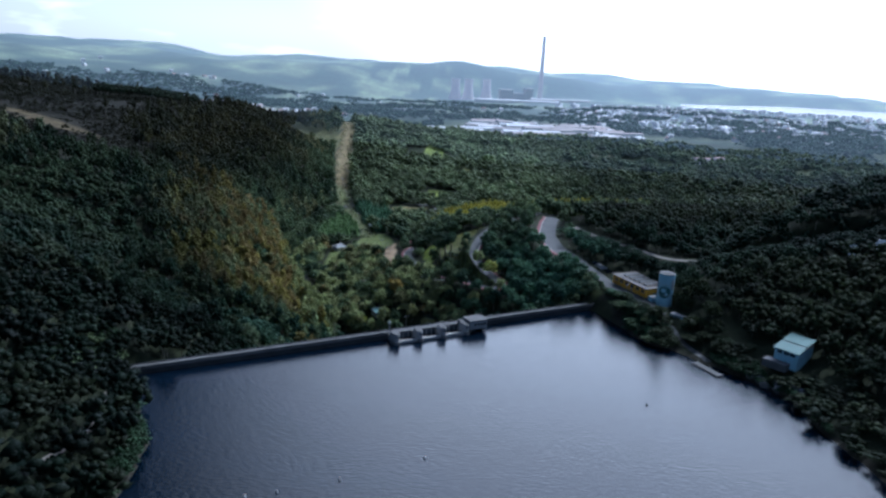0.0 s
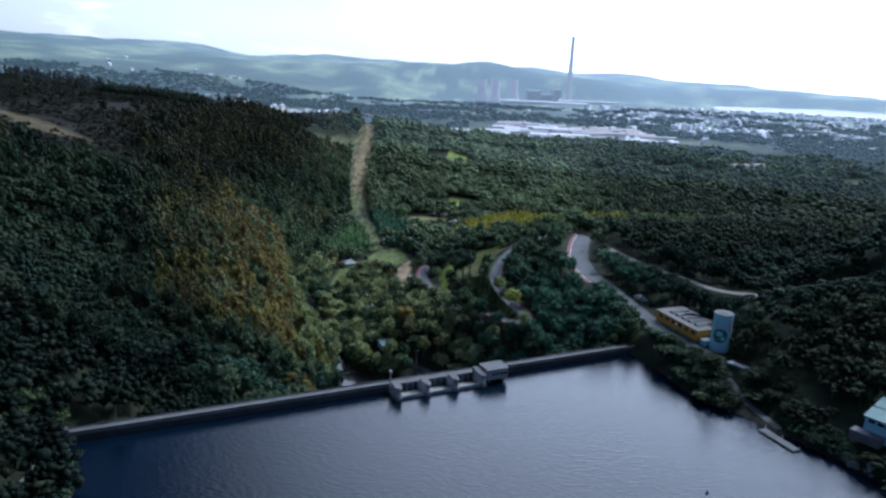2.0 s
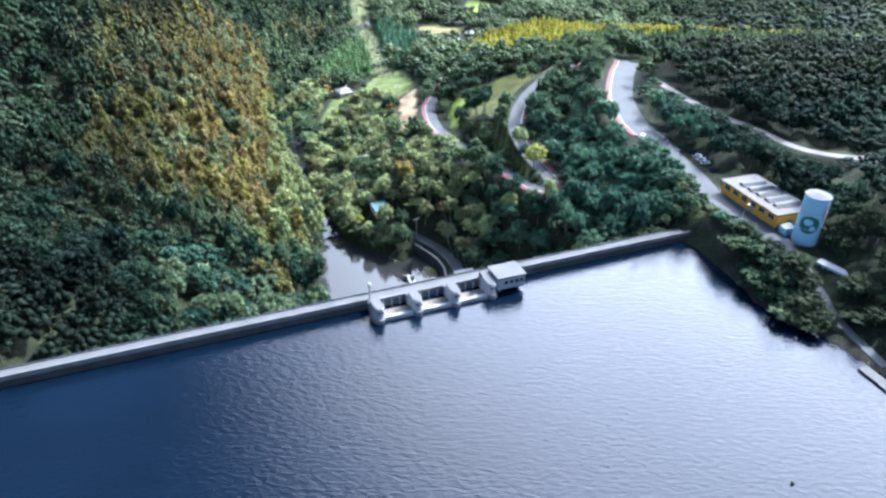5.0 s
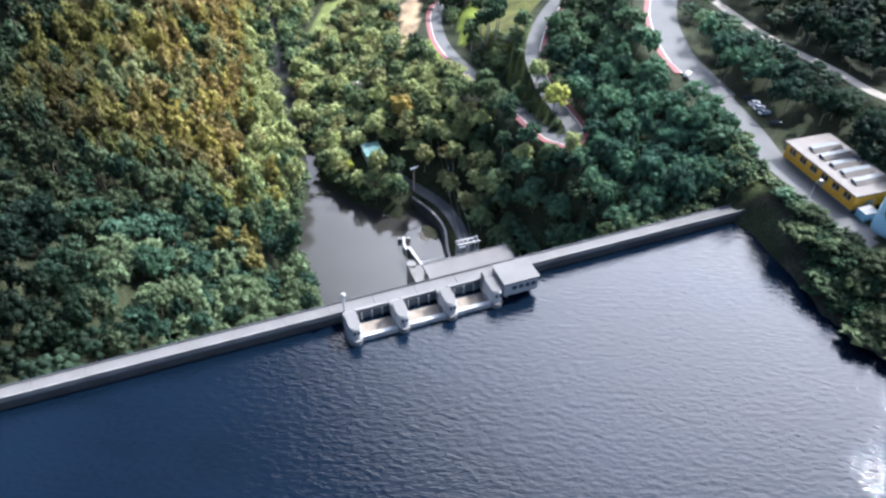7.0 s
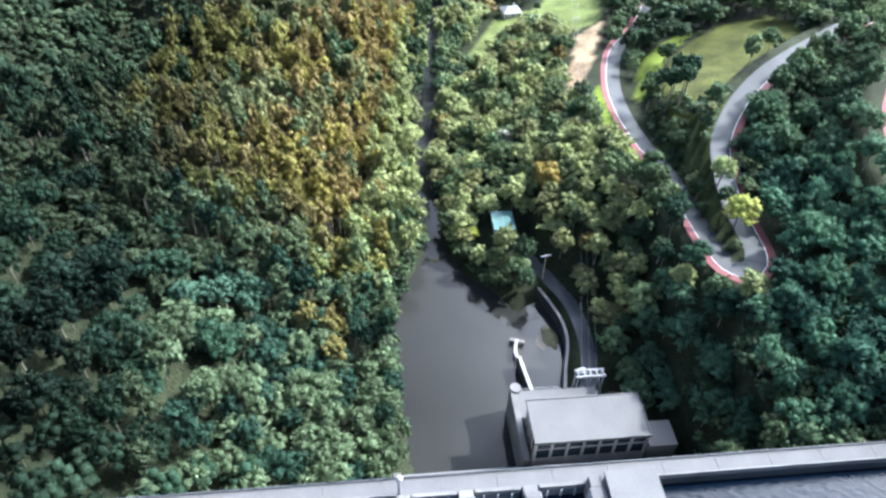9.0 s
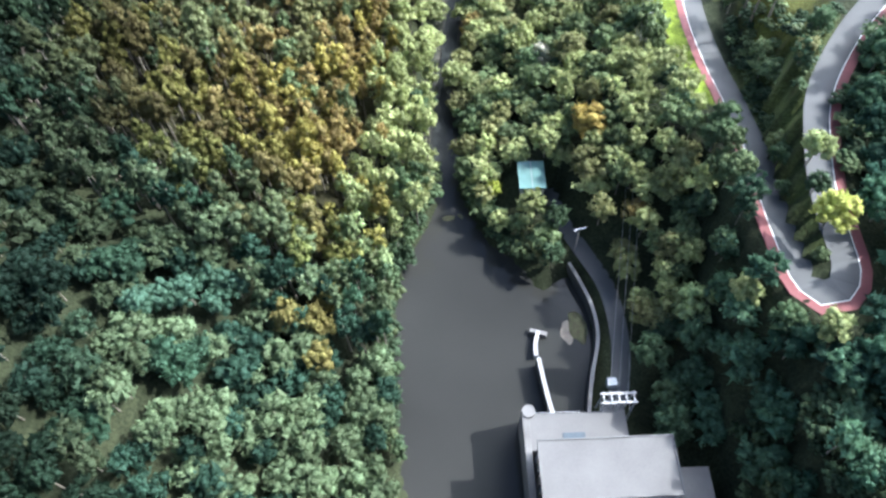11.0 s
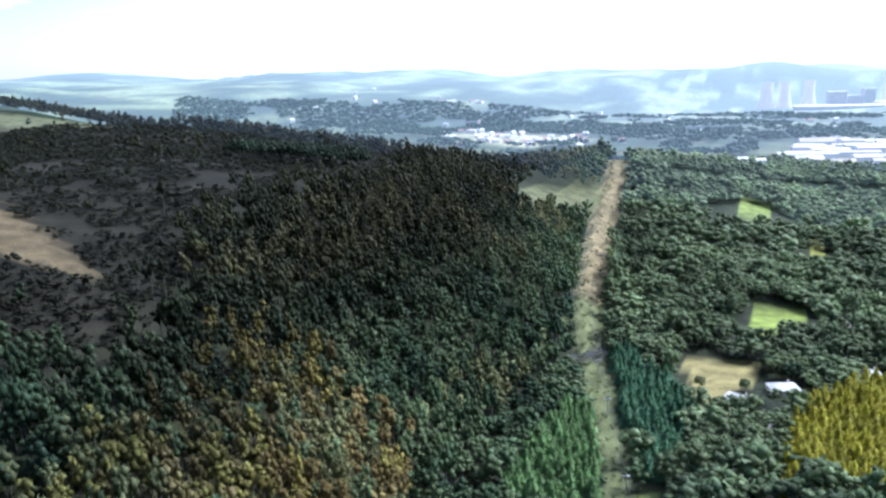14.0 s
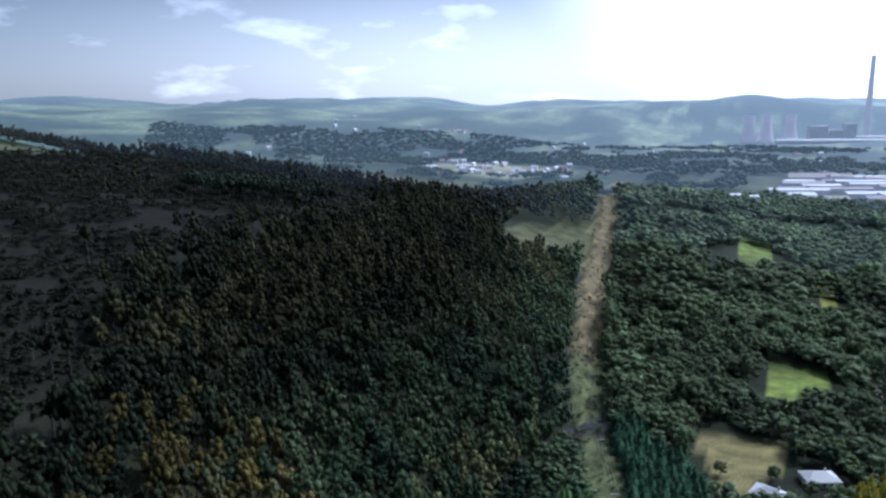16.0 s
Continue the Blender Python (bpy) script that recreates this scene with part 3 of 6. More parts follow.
def cover_of(x, y):
    """The colour of what grows or lies at a place."""
    x, y = np.asarray(x, float), np.asarray(y, float)
    n1, n2, n3 = vnoise(x, y, 90, 21), vnoise(x, y, 25, 22), vnoise(x, y, 300, 23)
    c = np.empty(x.shape + (3,))
    c[...] = (0.028, 0.034, 0.017)
    c += (n2 - 0.5)[..., None] * np.array((0.018, 0.018, 0.008))
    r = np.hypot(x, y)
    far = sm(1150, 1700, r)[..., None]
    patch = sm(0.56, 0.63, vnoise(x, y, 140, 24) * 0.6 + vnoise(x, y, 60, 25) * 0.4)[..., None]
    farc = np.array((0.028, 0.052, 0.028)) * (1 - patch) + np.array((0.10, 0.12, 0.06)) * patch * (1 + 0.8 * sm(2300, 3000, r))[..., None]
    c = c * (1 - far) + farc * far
    gums = (sm(395, 450, y) * sm(740, 640, y) * sm(-100, -122, x + 0.35 * (y - 500)) * sm(-215, -170, x + 0.35 * (y - 500)))[..., None] * 0.8
    c = c * (1 - gums) + np.array((0.048, 0.043, 0.020)) * gums
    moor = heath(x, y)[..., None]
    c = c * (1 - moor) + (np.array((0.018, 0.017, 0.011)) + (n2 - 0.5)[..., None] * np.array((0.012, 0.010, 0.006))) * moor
    for poly, col in ((BEND, (0.062, 0.078, 0.026)), (SHOULDER, (0.070, 0.085, 0.032)), (MEADOW, (0.080, 0.086, 0.020)), (VERGE, (0.155, 0.205, 0.022)), (GLADE, (0.185, 0.235, 0.035)), (LAWN, (0.150, 0.180, 0.055)), (EARTH, (0.33, 0.24, 0.15)), (HAY, (0.27, 0.23, 0.09)),
                      (GREEN, (0.24, 0.30, 0.06)), (GREEN_FAR, (0.24, 0.30, 0.07)), (GREEN_SMALL, (0.30, 0.30, 0.06)), (CLEARING, (0.11, 0.085, 0.045)), (OPENING, (0.11, 0.115, 0.05)), (PALE_FIELDS, (0.16, 0.15, 0.08)), (VILLAGE, (0.30, 0.29, 0.17)), (HILL_FIELD, (0.13, 0.14, 0.075))):
        c[inside(poly, x, y)] = col
    dist, _ = line_dist(CUT, x, y)
    w = np.where(y < 800, 5.5, 8 + (y - 800) * 0.004)
    col = np.where((y > 950)[..., None], np.array((0.23, 0.185, 0.095)), np.array((0.14, 0.155, 0.065)))
    c = np.where((dist < w)[..., None] & (y > 690)[..., None], col, c)
    near_lake = line_dist(LAKE + LAKE[:1], x, y)[0]
    c = np.where((near_lake < 2.5)[..., None] & (dam_sd(x, y)[1] < 0)[..., None], np.array((0.045, 0.042, 0.03)), c)
    dist, _ = line_dist(RIVER, x, y)
    c = np.where((dist < 4.5)[..., None], np.array((0.09, 0.085, 0.075)), c)
    return c


def axis(lo, hi, step, ends, grow=1.16):
    """Even steps inside, widening ones out to the ends."""
    mid = list(np.arange(lo, hi + 0.01, step))
    a, d = [], step
    while mid[0] - sum(a) > ends[0]:
        d = min(d * grow, 110)
        a.append(d)
    left = list(mid[0] - np.cumsum(a))[::-1]
    b, d = [], step
    while mid[-1] + sum(b) < ends[1]:
        d = min(d * grow, 110)
        b.append(d)
    return np.array(left + mid + list(mid[-1] + np.cumsum(b)))


gx, gy = axis(-240, 180, 2.6, (-5200, 5200)), axis(180, 760, 2.6, (-1500, 5400))
GX, GY = np.meshgrid(gx, gy)
GZ = height(GX, GY)
idx = np.arange(GX.size).reshape(GX.shape)
quads = np.stack([idx[:-1, :-1], idx[:-1, 1:], idx[1:, 1:], idx[1:, :-1]], -1).reshape(-1, 4)
verts = np.column_stack([GX.ravel(), GY.ravel(), GZ.ravel()])
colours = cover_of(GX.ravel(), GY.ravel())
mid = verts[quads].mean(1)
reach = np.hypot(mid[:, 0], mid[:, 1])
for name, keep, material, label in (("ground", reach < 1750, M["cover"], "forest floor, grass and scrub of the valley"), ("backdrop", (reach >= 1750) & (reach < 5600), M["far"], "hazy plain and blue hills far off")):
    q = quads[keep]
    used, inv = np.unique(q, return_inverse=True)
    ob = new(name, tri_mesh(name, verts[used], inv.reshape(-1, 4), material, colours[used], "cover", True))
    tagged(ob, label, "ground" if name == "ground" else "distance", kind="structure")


def sheet(name, outline, z, material, label, category="water"):
    me = mesh_of(name, [(x, y, z) for x, y in outline], [range(len(outline))], material)
    return tagged(new(name, me), label, category, kind="structure")


lx0, lx1 = dam_xy(-122, 2.0), dam_xy(152, 2.0)
sheet("reservoir", [lx0] + [(-150, 277), (-135, 249), (-125, 227), (-125, 198), (-150, 120), (-210, 20), (-230, -200), (-130, -540), (280, -560), (360, -200), (290, 60), (210, 170), (190, 229), (180, 290), (150, 320), (130, 350), (112, 380)] + [lx1], 0.0, M["lake"], "dark blue rippled water of the reservoir")
sheet("tailwater", [dam_xy(4, 26), (-48, 372), (-60, 388), (-73, 410), (-81, 432), (-81, 456), (-87, 474), (-97, 500), (-87, 502), (-61, 470), (-48, 460), (-36, 455), (-26, 460), (-12, 448), (-4, 438), (-1, 423), (4, 403), dam_xy(60, 26)], POOL_Z, M["pool"], "still grey-brown water below the dam")
stream = tagged(part("stream", ribbon(RIVER, -2.6, 2.6, 0.0), M["brook"]), "narrow stony stream in the trees", "water", kind="structure")

sheet("lagoon", LAGOON, -45.0, M["lagoon"], "pale sheet of water far off beyond the town")

# roads
tagged(part("road", ribbon(ROAD, -3.2, 3.2, 0.06, 0.4), M["asphalt"]), "winding grey asphalt road", "road", kind="structure")
tagged(part("cycle_lane", ribbon(ROAD[:LOT_TO], 3.45, 5.9, 0.10, 0.4), M["red"]), "red lane along the outer side of the road", "road", kind="structure")
tagged(part("edge_line", ribbon(ROAD[:LOT_TO], 3.2, 3.43, 0.09, 0.3), M["paint"]), "white edge line between road and red lane", "road marking", kind="structure")
tagged(part("crossing", ribbon([(22.4, 524.5, 4.6), (23.6, 530.0, 5.3)], 3.44, 6.1, 0.13, 0.4), M["paint"]), "white crossing over the red lane", "road marking", kind="structure")
tagged(part("car_park", ribbon(ROAD[LOT_FROM:LOT_TO + 1], -8.6, -3.2, 0.05, 0.4), M["asphalt"]), "wide grey parking strip beside the road", "road", kind="structure")
tagged(part("lane", ribbon(LANE, -1.4, 1.4, 0.05, 0.3), M["gravel"]), "narrow pale lane between woods and farms", "road", kind="structure")
tagged(part("track", ribbon(TRACK, -2.4, 2.4, 0.05, 0.3), M["gravel"]), "pale dirt track through the wood", "road", kind="structure")
tagged(part("ramp", ribbon(RAMP, -1.7, 1.7, 0.05, 0.4), M["asphalt"]), "grey concrete ramp down to the water", "road", kind="structure")
tagged(part("service_road", ribbon(SERVICE, -2.6, 2.6, 0.05, 0.4), M["asphalt"]), "shaded service road behind the curved wall", "road", kind="structure")
tagged(part("shore_path", ribbon(SHORE_PATH, -1.5, 1.5, 0.05, 0.3), M["gravel"]), "pale gravel path near the shore", "road", kind="structure")
tagged(part("dam_access", ribbon([(*dam_xy(146, 2.2), 3.3), (*dam_xy(153, 3), 3.8), (101, 414, 6.5), (103.5, 411.5, 9.2)], -1.8, 1.8, 0.04, 0.6), M["asphalt"]), "paved path from the crest up to the road", "road", kind="structure")
tagged(part("forecourt", ribbon(ROAD[LOT_TO:LOT_TO + 6], -6.4, -3.2, 0.05, 0.4), M["asphalt"]), "grey paved yard in front of the yellow building", "road", kind="structure")
# ---- dam ----
CREST = 3.2
PIERS = (8.2, 21.2, 34.7, 48.0)
dam = thing("dam", DAM_M, "long pale concrete gravity dam with a narrow crest walkway", "dam")


def extrude(profile, x0, x1):
    """A solid with the same section all along x."""
    bm = bmesh.new()
    a, b = [bm.verts.new((x0, y, z)) for y, z in profile], [bm.verts.new((x1, y, z)) for y, z in profile]
    bm.faces.new(a), bm.faces.new(b[::-1])
    for i in range(len(profile)):
        bm.faces.new((a[i], b[i], b[(i + 1) % len(profile)], a[(i + 1) % len(profile)]))
    bmesh.ops.recalc_face_normals(bm, faces=bm.faces[:])
    return bm


DAM_SECTION = [(0, -14), (0, CREST - 0.3), (4.4, CREST - 0.3), (4.4, -1.0), (33, -47), (33, -56), (0, -56)]
part("body", extrude(DAM_SECTION, -116, 148), M["concrete"], dam, "stained concrete body of the dam")
slab = mesh_of("slab", *(lambda b: ([v.co[:] for v in b.verts], [[v.index for v in f.verts] for f in b.faces]))(box(-5.97, 5.97, 0.3, 3.95, CREST - 0.3, CREST, 0.03)), M["roof_grey"])
for i in range(22):
    ob = new("slab", slab)
    ob.parent = dam
    ob.location = (-110 + i * 12.0, 0, 0)
part("upstream_parapet", box(-116, 7.0, -0.05, 0.3, CREST - 0.6, CREST + 0.75, 0.04), M["concrete"], dam)
part("upstream_parapet", box(61.0, 148, -0.05, 0.3, CREST - 0.6, CREST + 0.75, 0.04), M["concrete"], dam)
part("downstream_parapet", box(-116, 148, 3.95, 4.25, CREST - 0.6, CREST + 0.45, 0.04), M["concrete"], dam)
# dark line stands for the shaded side of the downstream parapet
part("handrail", box(-116, 148, 4.05, 4.13, CREST + 0.47, CREST + 0.55), M["dark_steel"], dam, "dark handrail drawn for the parapet's shaded side")
# upstream face's shade painted on as a near-black band, together with its damp
part("shaded_damp_band", box(-116, 148, -0.12, 0.02, -6, 2.3), M["shaded_wet"], dam, "dark band for the face's shade and its damp above the waterline")
part("abutment", box(-121, -115.5, -1.0, 6.0, -6, CREST + 0.4, 0.1), M["concrete"], dam)
part("abutment", box(147.5, 153, -1.0, 6.0, -6, CREST + 0.4, 0.1), M["concrete"], dam)
# spillway: training walls, chute, piers and gates
for sx in (PIERS[0] - 1.2, PIERS[3] - 1.2):
    part("training_wall", extrude([(4.5, -1.0), (4.5, 2.4), (30.5, -42.5), (33.8, -47), (33.8, -52), (30.5, -52)], sx, sx + 2.2), M["concrete"], dam)
part("chute", extrude([(4.5, -0.6), (32, -45.6), (34, -49.6), (34, -51), (32, -48), (4.5, -2.2)], PIERS[0] + 1.2, PIERS[3] - 1.3), M["silt"], dam, "water-stained spillway chute")
for i, s in enumerate(PIERS):
    nose = [(s - 1.65, -2.4), (s - 1.65, -6.8)] + [(s + 1.65 * math.sin(a), -6.8 - 2.2 * math.cos(a)) for a in np.linspace(-1.35, 1.35, 9)] + [(s + 1.65, -6.8), (s + 1.65, -2.4)]
    pier = part("pier", prism(nose, -12, 5.3), M["white"], dam, "white rounded pier with a small lookout face")
    cap = [(s + (x - s) * 0.94, y * 0.97) for x, y in nose]
    part("pier_back", box(s - 1.55, s + 1.55, -2.42, 0.3, -12, CREST + 0.1, 0.05), M["concrete"], pier)
    part("pier_cap", prism(cap, 5.3, 5.55), M["roof_grey"], pier)
    collar = [(s + (x - s) * 1.18, y * 1.05 - 0.1) for x, y in nose[1:-1]]
    part("pier_collar", prism([(s - 2.35, -4.5)] + collar + [(s + 2.35, -4.5)], -12, 1.5), M["concrete"], pier)
    for k in (-0.55, 0.55):
        part("porthole", box(s + k - 0.28, s + k + 0.28, -9.05, -8.7, 3.7, 4.5), M["glass"], pier)
post = part("mast", rod((PIERS[0] - 0.6, 0.8, CREST), (PIERS[0] - 0.6, 0.8, 8.6), 0.35, 0.3, 8), M["white"], dam, "white post with a domed top")
bm = bmesh.new()
bmesh.ops.create_uvsphere(bm, u_segments=10, v_segments=6, radius=0.75, matrix=pose(PIERS[0] - 0.6, 0.8, 8.9))
part("dome", bm, M["white"], post)
for i, (a, b) in enumerate(zip(PIERS, PIERS[1:])):
    part("front_beam", box(a + 1.7, b - 1.7, -8.4, -7.1, -1.2, 1.5, 0.06), M["white"], dam)
    part("sill", extrude([(-7.2, -3), (-7.2, -0.2), (-3.5, 0.35), (0.05, -0.6), (0.05, -3)], a + 1.9, b - 1.9), M["silt"], dam, "brown silt-stained sill")
    part("deck_edge", box(a + 1.9, b - 1.9, -0.45, 0.32, CREST - 0.5, CREST + 0.25, 0.04), M["concrete"], dam)
    # dark panel stands in for the shaded opening under the crest
    gate = part("gate", extrude([(-0.55, -0.4), (-0.75, 0.8), (-0.6, 2.6), (-0.4, 2.6), (-0.5, 0.8), (-0.3, -0.4)], a + 2.1, b - 2.1), M["dark_steel"], dam, "spillway gate, dark to stand for the shaded opening")
    for k in (0.28, 0.5, 0.72):
        x = a + (b - a) * k
        part("rib", box(x - 0.12, x + 0.12, -0.95, -0.6, -0.2, 2.5), M["steel"], gate)
part("hoist_block", box(46.7, 49.3, -2.3, 0.25, CREST, 5.6, 0.08), M["roof_grey"], dam)

gate_house = thing("gate_house", DAM_M, "white flat-roofed control house jutting over the water from the dam crest", "building")
part("wall", box(50.2, 60.6, -7.7, 0.25, 1.9, 6.4, 0.05), M["white"], gate_house)
part("roof", box(49.9, 60.9, -8.0, 0.5, 6.4, 6.8, 0.05), M["roof_grey"], gate_house)
for k in (53.4, 55.4, 57.4, 59.2):
    w = part("window", box(k - 0.66, k + 0.66, -7.76, -7.6, 3.9, 5.1), M["glass"], gate_house)
    part("window_sill", box(k - 0.74, k + 0.74, -7.85, -7.7, 3.78, 3.89), M["concrete"], w)
for k in (52, 59):
    part("bracket", box(k - 0.3, k + 0.3, -6.5, 0.0, -3.0, 1.95), M["concrete"], gate_house)

# ---- powerhouse at the foot of the dam ----
ph = thing("powerhouse", DAM_M @ pose(-0.6, -0.6, 0), "flat-roofed powerhouse with tall windows between white columns", "building")
part("wall", box(46.4, 77.6, 29.8, 42.6, -54, -28.6, 0.05), M["white"], ph)
part("roof", box(45.7, 78.3, 29.0, 43.2, -28.6, -27.9, 0.08), M["roof_grey"], ph, "wide pale roof with a thin raised rim")
for a, b, c, d in ((45.7, 78.3, 29.0, 29.3), (45.7, 78.3, 42.9, 43.2), (45.7, 46.0, 29.3, 42.9), (78.0, 78.3, 29.3, 42.9)):
    part("rim", box(a, b, c, d, -27.9, -27.6), M["dark_concrete"], ph)
bay = 31.2 / 7
for i in range(8):
    x = 46.4 + i * bay
    part("column", box(x - 0.3, x + 0.3, 29.35, 29.85, -40, -28.7), M["white"], ph)
for i in range(7):
    x = 46.4 + i * bay
    for z0, z1 in ((-31.6, -28.9), (-36.4, -32.1)):
        part("window", box(x + 0.4, x + bay - 0.4, 29.7, 29.84, z0, z1), M["glass"], ph)
    part("transom", box(x + 0.3, x + bay - 0.3, 29.5, 29.84, -32.05, -31.65), M["white"], ph)
for i in range(5):
    y = 30.2 + i * 2.6
    part("window", box(46.3, 46.5, y + 0.3, y + 2.1, -37, -29.6), M["glass"], ph)
    part("column", box(45.95, 46.42, y - 0.25, y + 0.2, -48, -28.7), M["white"], ph)
part("annex", box(78.4, 86.5, 28.5, 36.5, -50, -32.4, 0.06), M["roof_grey"], ph, "low grey annex")
part("terrace", box(45.2, 70, 43.1, 52.6, -54, -36.6, 0.06), M["roof_grey"], ph, "broad concrete terrace over the outlet")
part("hatch", box(53.5, 59, 45.2, 47.2, -36.6, -36.25), M["dark_steel"], ph)
bm = prism([(45.3 + 1.7 * math.cos(a), 53.0 + 1.7 * math.sin(a)) for a in np.linspace(0, 2 * math.pi, 14)[:-1]], -54, -35.4)
part("end_pier", bm, M["concrete"], ph, "rounded stained pier end")
part("side_wall", box(43.6, 45.3, 29, 53, -54, -36.0, 0.05), M["concrete"], ph)
for i in range(9):
    part("rail_post", rod((45.5 + i * 1.6, 52.4, -36.6), (45.5 + i * 1.6, 52.4, -35.5), 0.05), M["steel"], ph)
part("guard_rail", rod((45.5, 52.4, -35.5), (58.3, 52.4, -35.5), 0.06), M["steel"], ph)


def wall_along(line, thick, z0, z1):
    bm = bmesh.new()
    pts = curve([(x, y, 0) for x, y in line], 1.5)
    rows = []
    for i, p in enumerate(pts):
        w = pts[min(i + 1, len(pts) - 1)] - pts[max(i - 1, 0)]
        r = Vector((w.y, -w.x, 0)).normalized() * thick / 2
        rows.append([bm.verts.new((*(p + o * r).xy, z)) for o, z in ((-1, z0), (1, z0), (1, z1), (-1, z1))])
    for p, q in zip(rows, rows[1:]):
        for i in range(4):
            bm.faces.new((p[i], q[i], q[(i + 1) % 4], p[(i + 1) % 4]))
    bm.faces.new(rows[0]), bm.faces.new(rows[-1][::-1])
    bmesh.ops.recalc_face_normals(bm, faces=bm.faces[:])
    return bm


# both wall faces near black: their shade is put into the colour
cw = tagged(part("retaining_wall", wall_along([(-25.5, 453.8), (-15.4, 444.2), (-9.6, 434.7), (-7, 422.7), (-4, 411.5), (-2.5, 405)], 0.9, -52, -44.2), M["shaded_wet"]), "curved concrete wall along the tailwater, its face dark with painted shade", "wall")
tagged(part("dividing_wall", wall_along([(-12, 406.8), (-16, 412), (-22.2, 421)], 1.0, -52, -44.0), M["shaded_wet"]), "straight concrete wall dividing the tailwater", "wall")
dw = bpy.data.objects["dividing_wall"]
part("coping", wall_along([(-25.5, 453.8), (-15.4, 444.2), (-9.6, 434.7), (-7, 422.7), (-4, 411.5), (-2.5, 405)], 1.0, -44.2, -43.95), M["concrete"], cw, "pale concrete coping")
part("coping", wall_along([(-12, 406.8), (-16, 412), (-22.2, 421)], 1.1, -44.0, -43.75), M["white"], dw, "pale concrete coping")
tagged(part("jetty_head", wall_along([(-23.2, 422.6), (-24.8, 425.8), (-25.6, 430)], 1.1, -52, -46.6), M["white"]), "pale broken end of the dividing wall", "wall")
tagged(part("low_groyne", wall_along([(-28, 429.6), (-23, 430.4)], 1.2, -52, -47.2), M["concrete"]), "short concrete bar standing in the water", "wall")


def lump(name, x, y, z, sx, sy, sz, material, label, category, seed, turn=0):
    """A rounded, uneven mass such as a boulder or a bank of silt."""
    bm = bmesh.new()
    bmesh.ops.create_icosphere(bm, subdivisions=3, radius=1.0)
    for v in bm.verts:
        v.co *= 1 + 0.35 * (noise.noise(v.co * 1.3 + Vector((seed, 0, 0)))) + 0.12 * noise.noise(v.co * 4 + Vector((0, seed, 0)))
        v.co = Vector((v.co.x * sx, v.co.y * sy, v.co.z * sz))
    ob = part(name, bm, material)
    ob.matrix_world = pose(x, y, z, 0, 0, turn)
    return tagged(ob, label, category)


lump("weed_bank", -16, 437.5, -49.0, 2.6, 5.2, 0.9, M["weed"], "low weedy bank at the foot of the curved wall", "bank", 11.0, 38)
lump("silt_bank", -18.0, 434.0, -49.35, 3.0, 4.4, 0.55, M["silt"], "shallow bank of brown silt and weed in the pool", "bank", 2.0, 20)
lump("weed_bank", -67, 456, -49.15, 2.6, 1.3, 0.28, M["weed"], "small weedy mud bank just above the water", "bank", 5.0, 30)
lump("weed_bank", -64, 458.5, -49.15, 1.6, 0.8, 0.26, M["weed"], "small weedy mud bank just above the water", "bank", 8.0, -20)

# outdoor gantry and transformers
gantry = thing("switch_gantry", pose(1.1, 414.5, -44, 0, 0, 27.9) @ Matrix.Scale(1.2, 4), "pale steel gantry holding the first span of the power lines", "gantry")
for x in (-3.2, 0.0, 3.2):
    for y in (-1.2, 1.2):
        part("post", rod((x, y * 1.2, 0), (x, y * 0.8, 9.5), 0.22, 0.16, 5), M["steel"], gantry)
    part("brace", rod((x, -1.4, 3.5), (x, 1.3, 6.5), 0.10, None, 4), M["steel"], gantry)
for y in (-1.0, 1.0):
    part("beam", box(-3.8, 3.8, y - 0.22, y + 0.22, 9.2, 9.8), M["white"], gantry)
for x in np.linspace(-3.2, 3.2, 5):
    part("cross_beam", box(x - 0.15, x + 0.15, -1.3, 1.3, 9.75, 10.0), M["white"], gantry)
for x in (-2.4, 0, 2.4):
    part("insulator", rod((x, 1.2, 9.2), (x, 1.9, 8.0), 0.14, 0.14, 6), M["white"], gantry)
for k, (x, y) in enumerate(((-1.5, 422), (0.7, 408.7))):
    tr = thing("transformer", pose(x, y, -44, 0, 0, 27.9), "grey transformer with cooling fins behind the powerhouse", "transformer", "transformers")
    part("tank", box(-1.3, 1.3, -1.0, 1.0, 0, 2.4, 0.1), M["steel"], tr)
    for j in range(5):
        part("fin", box(-1.1 + j * 0.5, -0.9 + j * 0.5, 1.0, 1.45, 0.3, 2.1), M["steel"], tr)
        if j < 3:
            part("bushing", rod((-0.8 + j * 0.8, 0, 2.4), (-0.8 + j * 0.8, 0, 3.5), 0.13, 0.07, 6), M["white"], tr)

# power line down the valley
POLES = [(-33, 536), (-60, 630), (-80, 703), (-103, 784), (-118, 835), (-150, 968)]


def power_pole():
    p = thing("power_pole", pose(0, 0, 0), "slim grey power pole with a crossarm", "pole", "poles of the valley line")
    part("mast", rod((0, 0, -0.5), (0, 0, 12.5), 0.22, 0.13, 7), M["wood"], p)
    part("crossarm", box(-1.9, 1.9, -0.12, 0.12, 11.6, 11.9), M["steel"], p)
    for x in (-1.7, 0, 1.7):
        part("insulator", rod((x, 0, 11.9), (x, 0, 12.4), 0.1, 0.06, 6), M["white"], p)
    return p


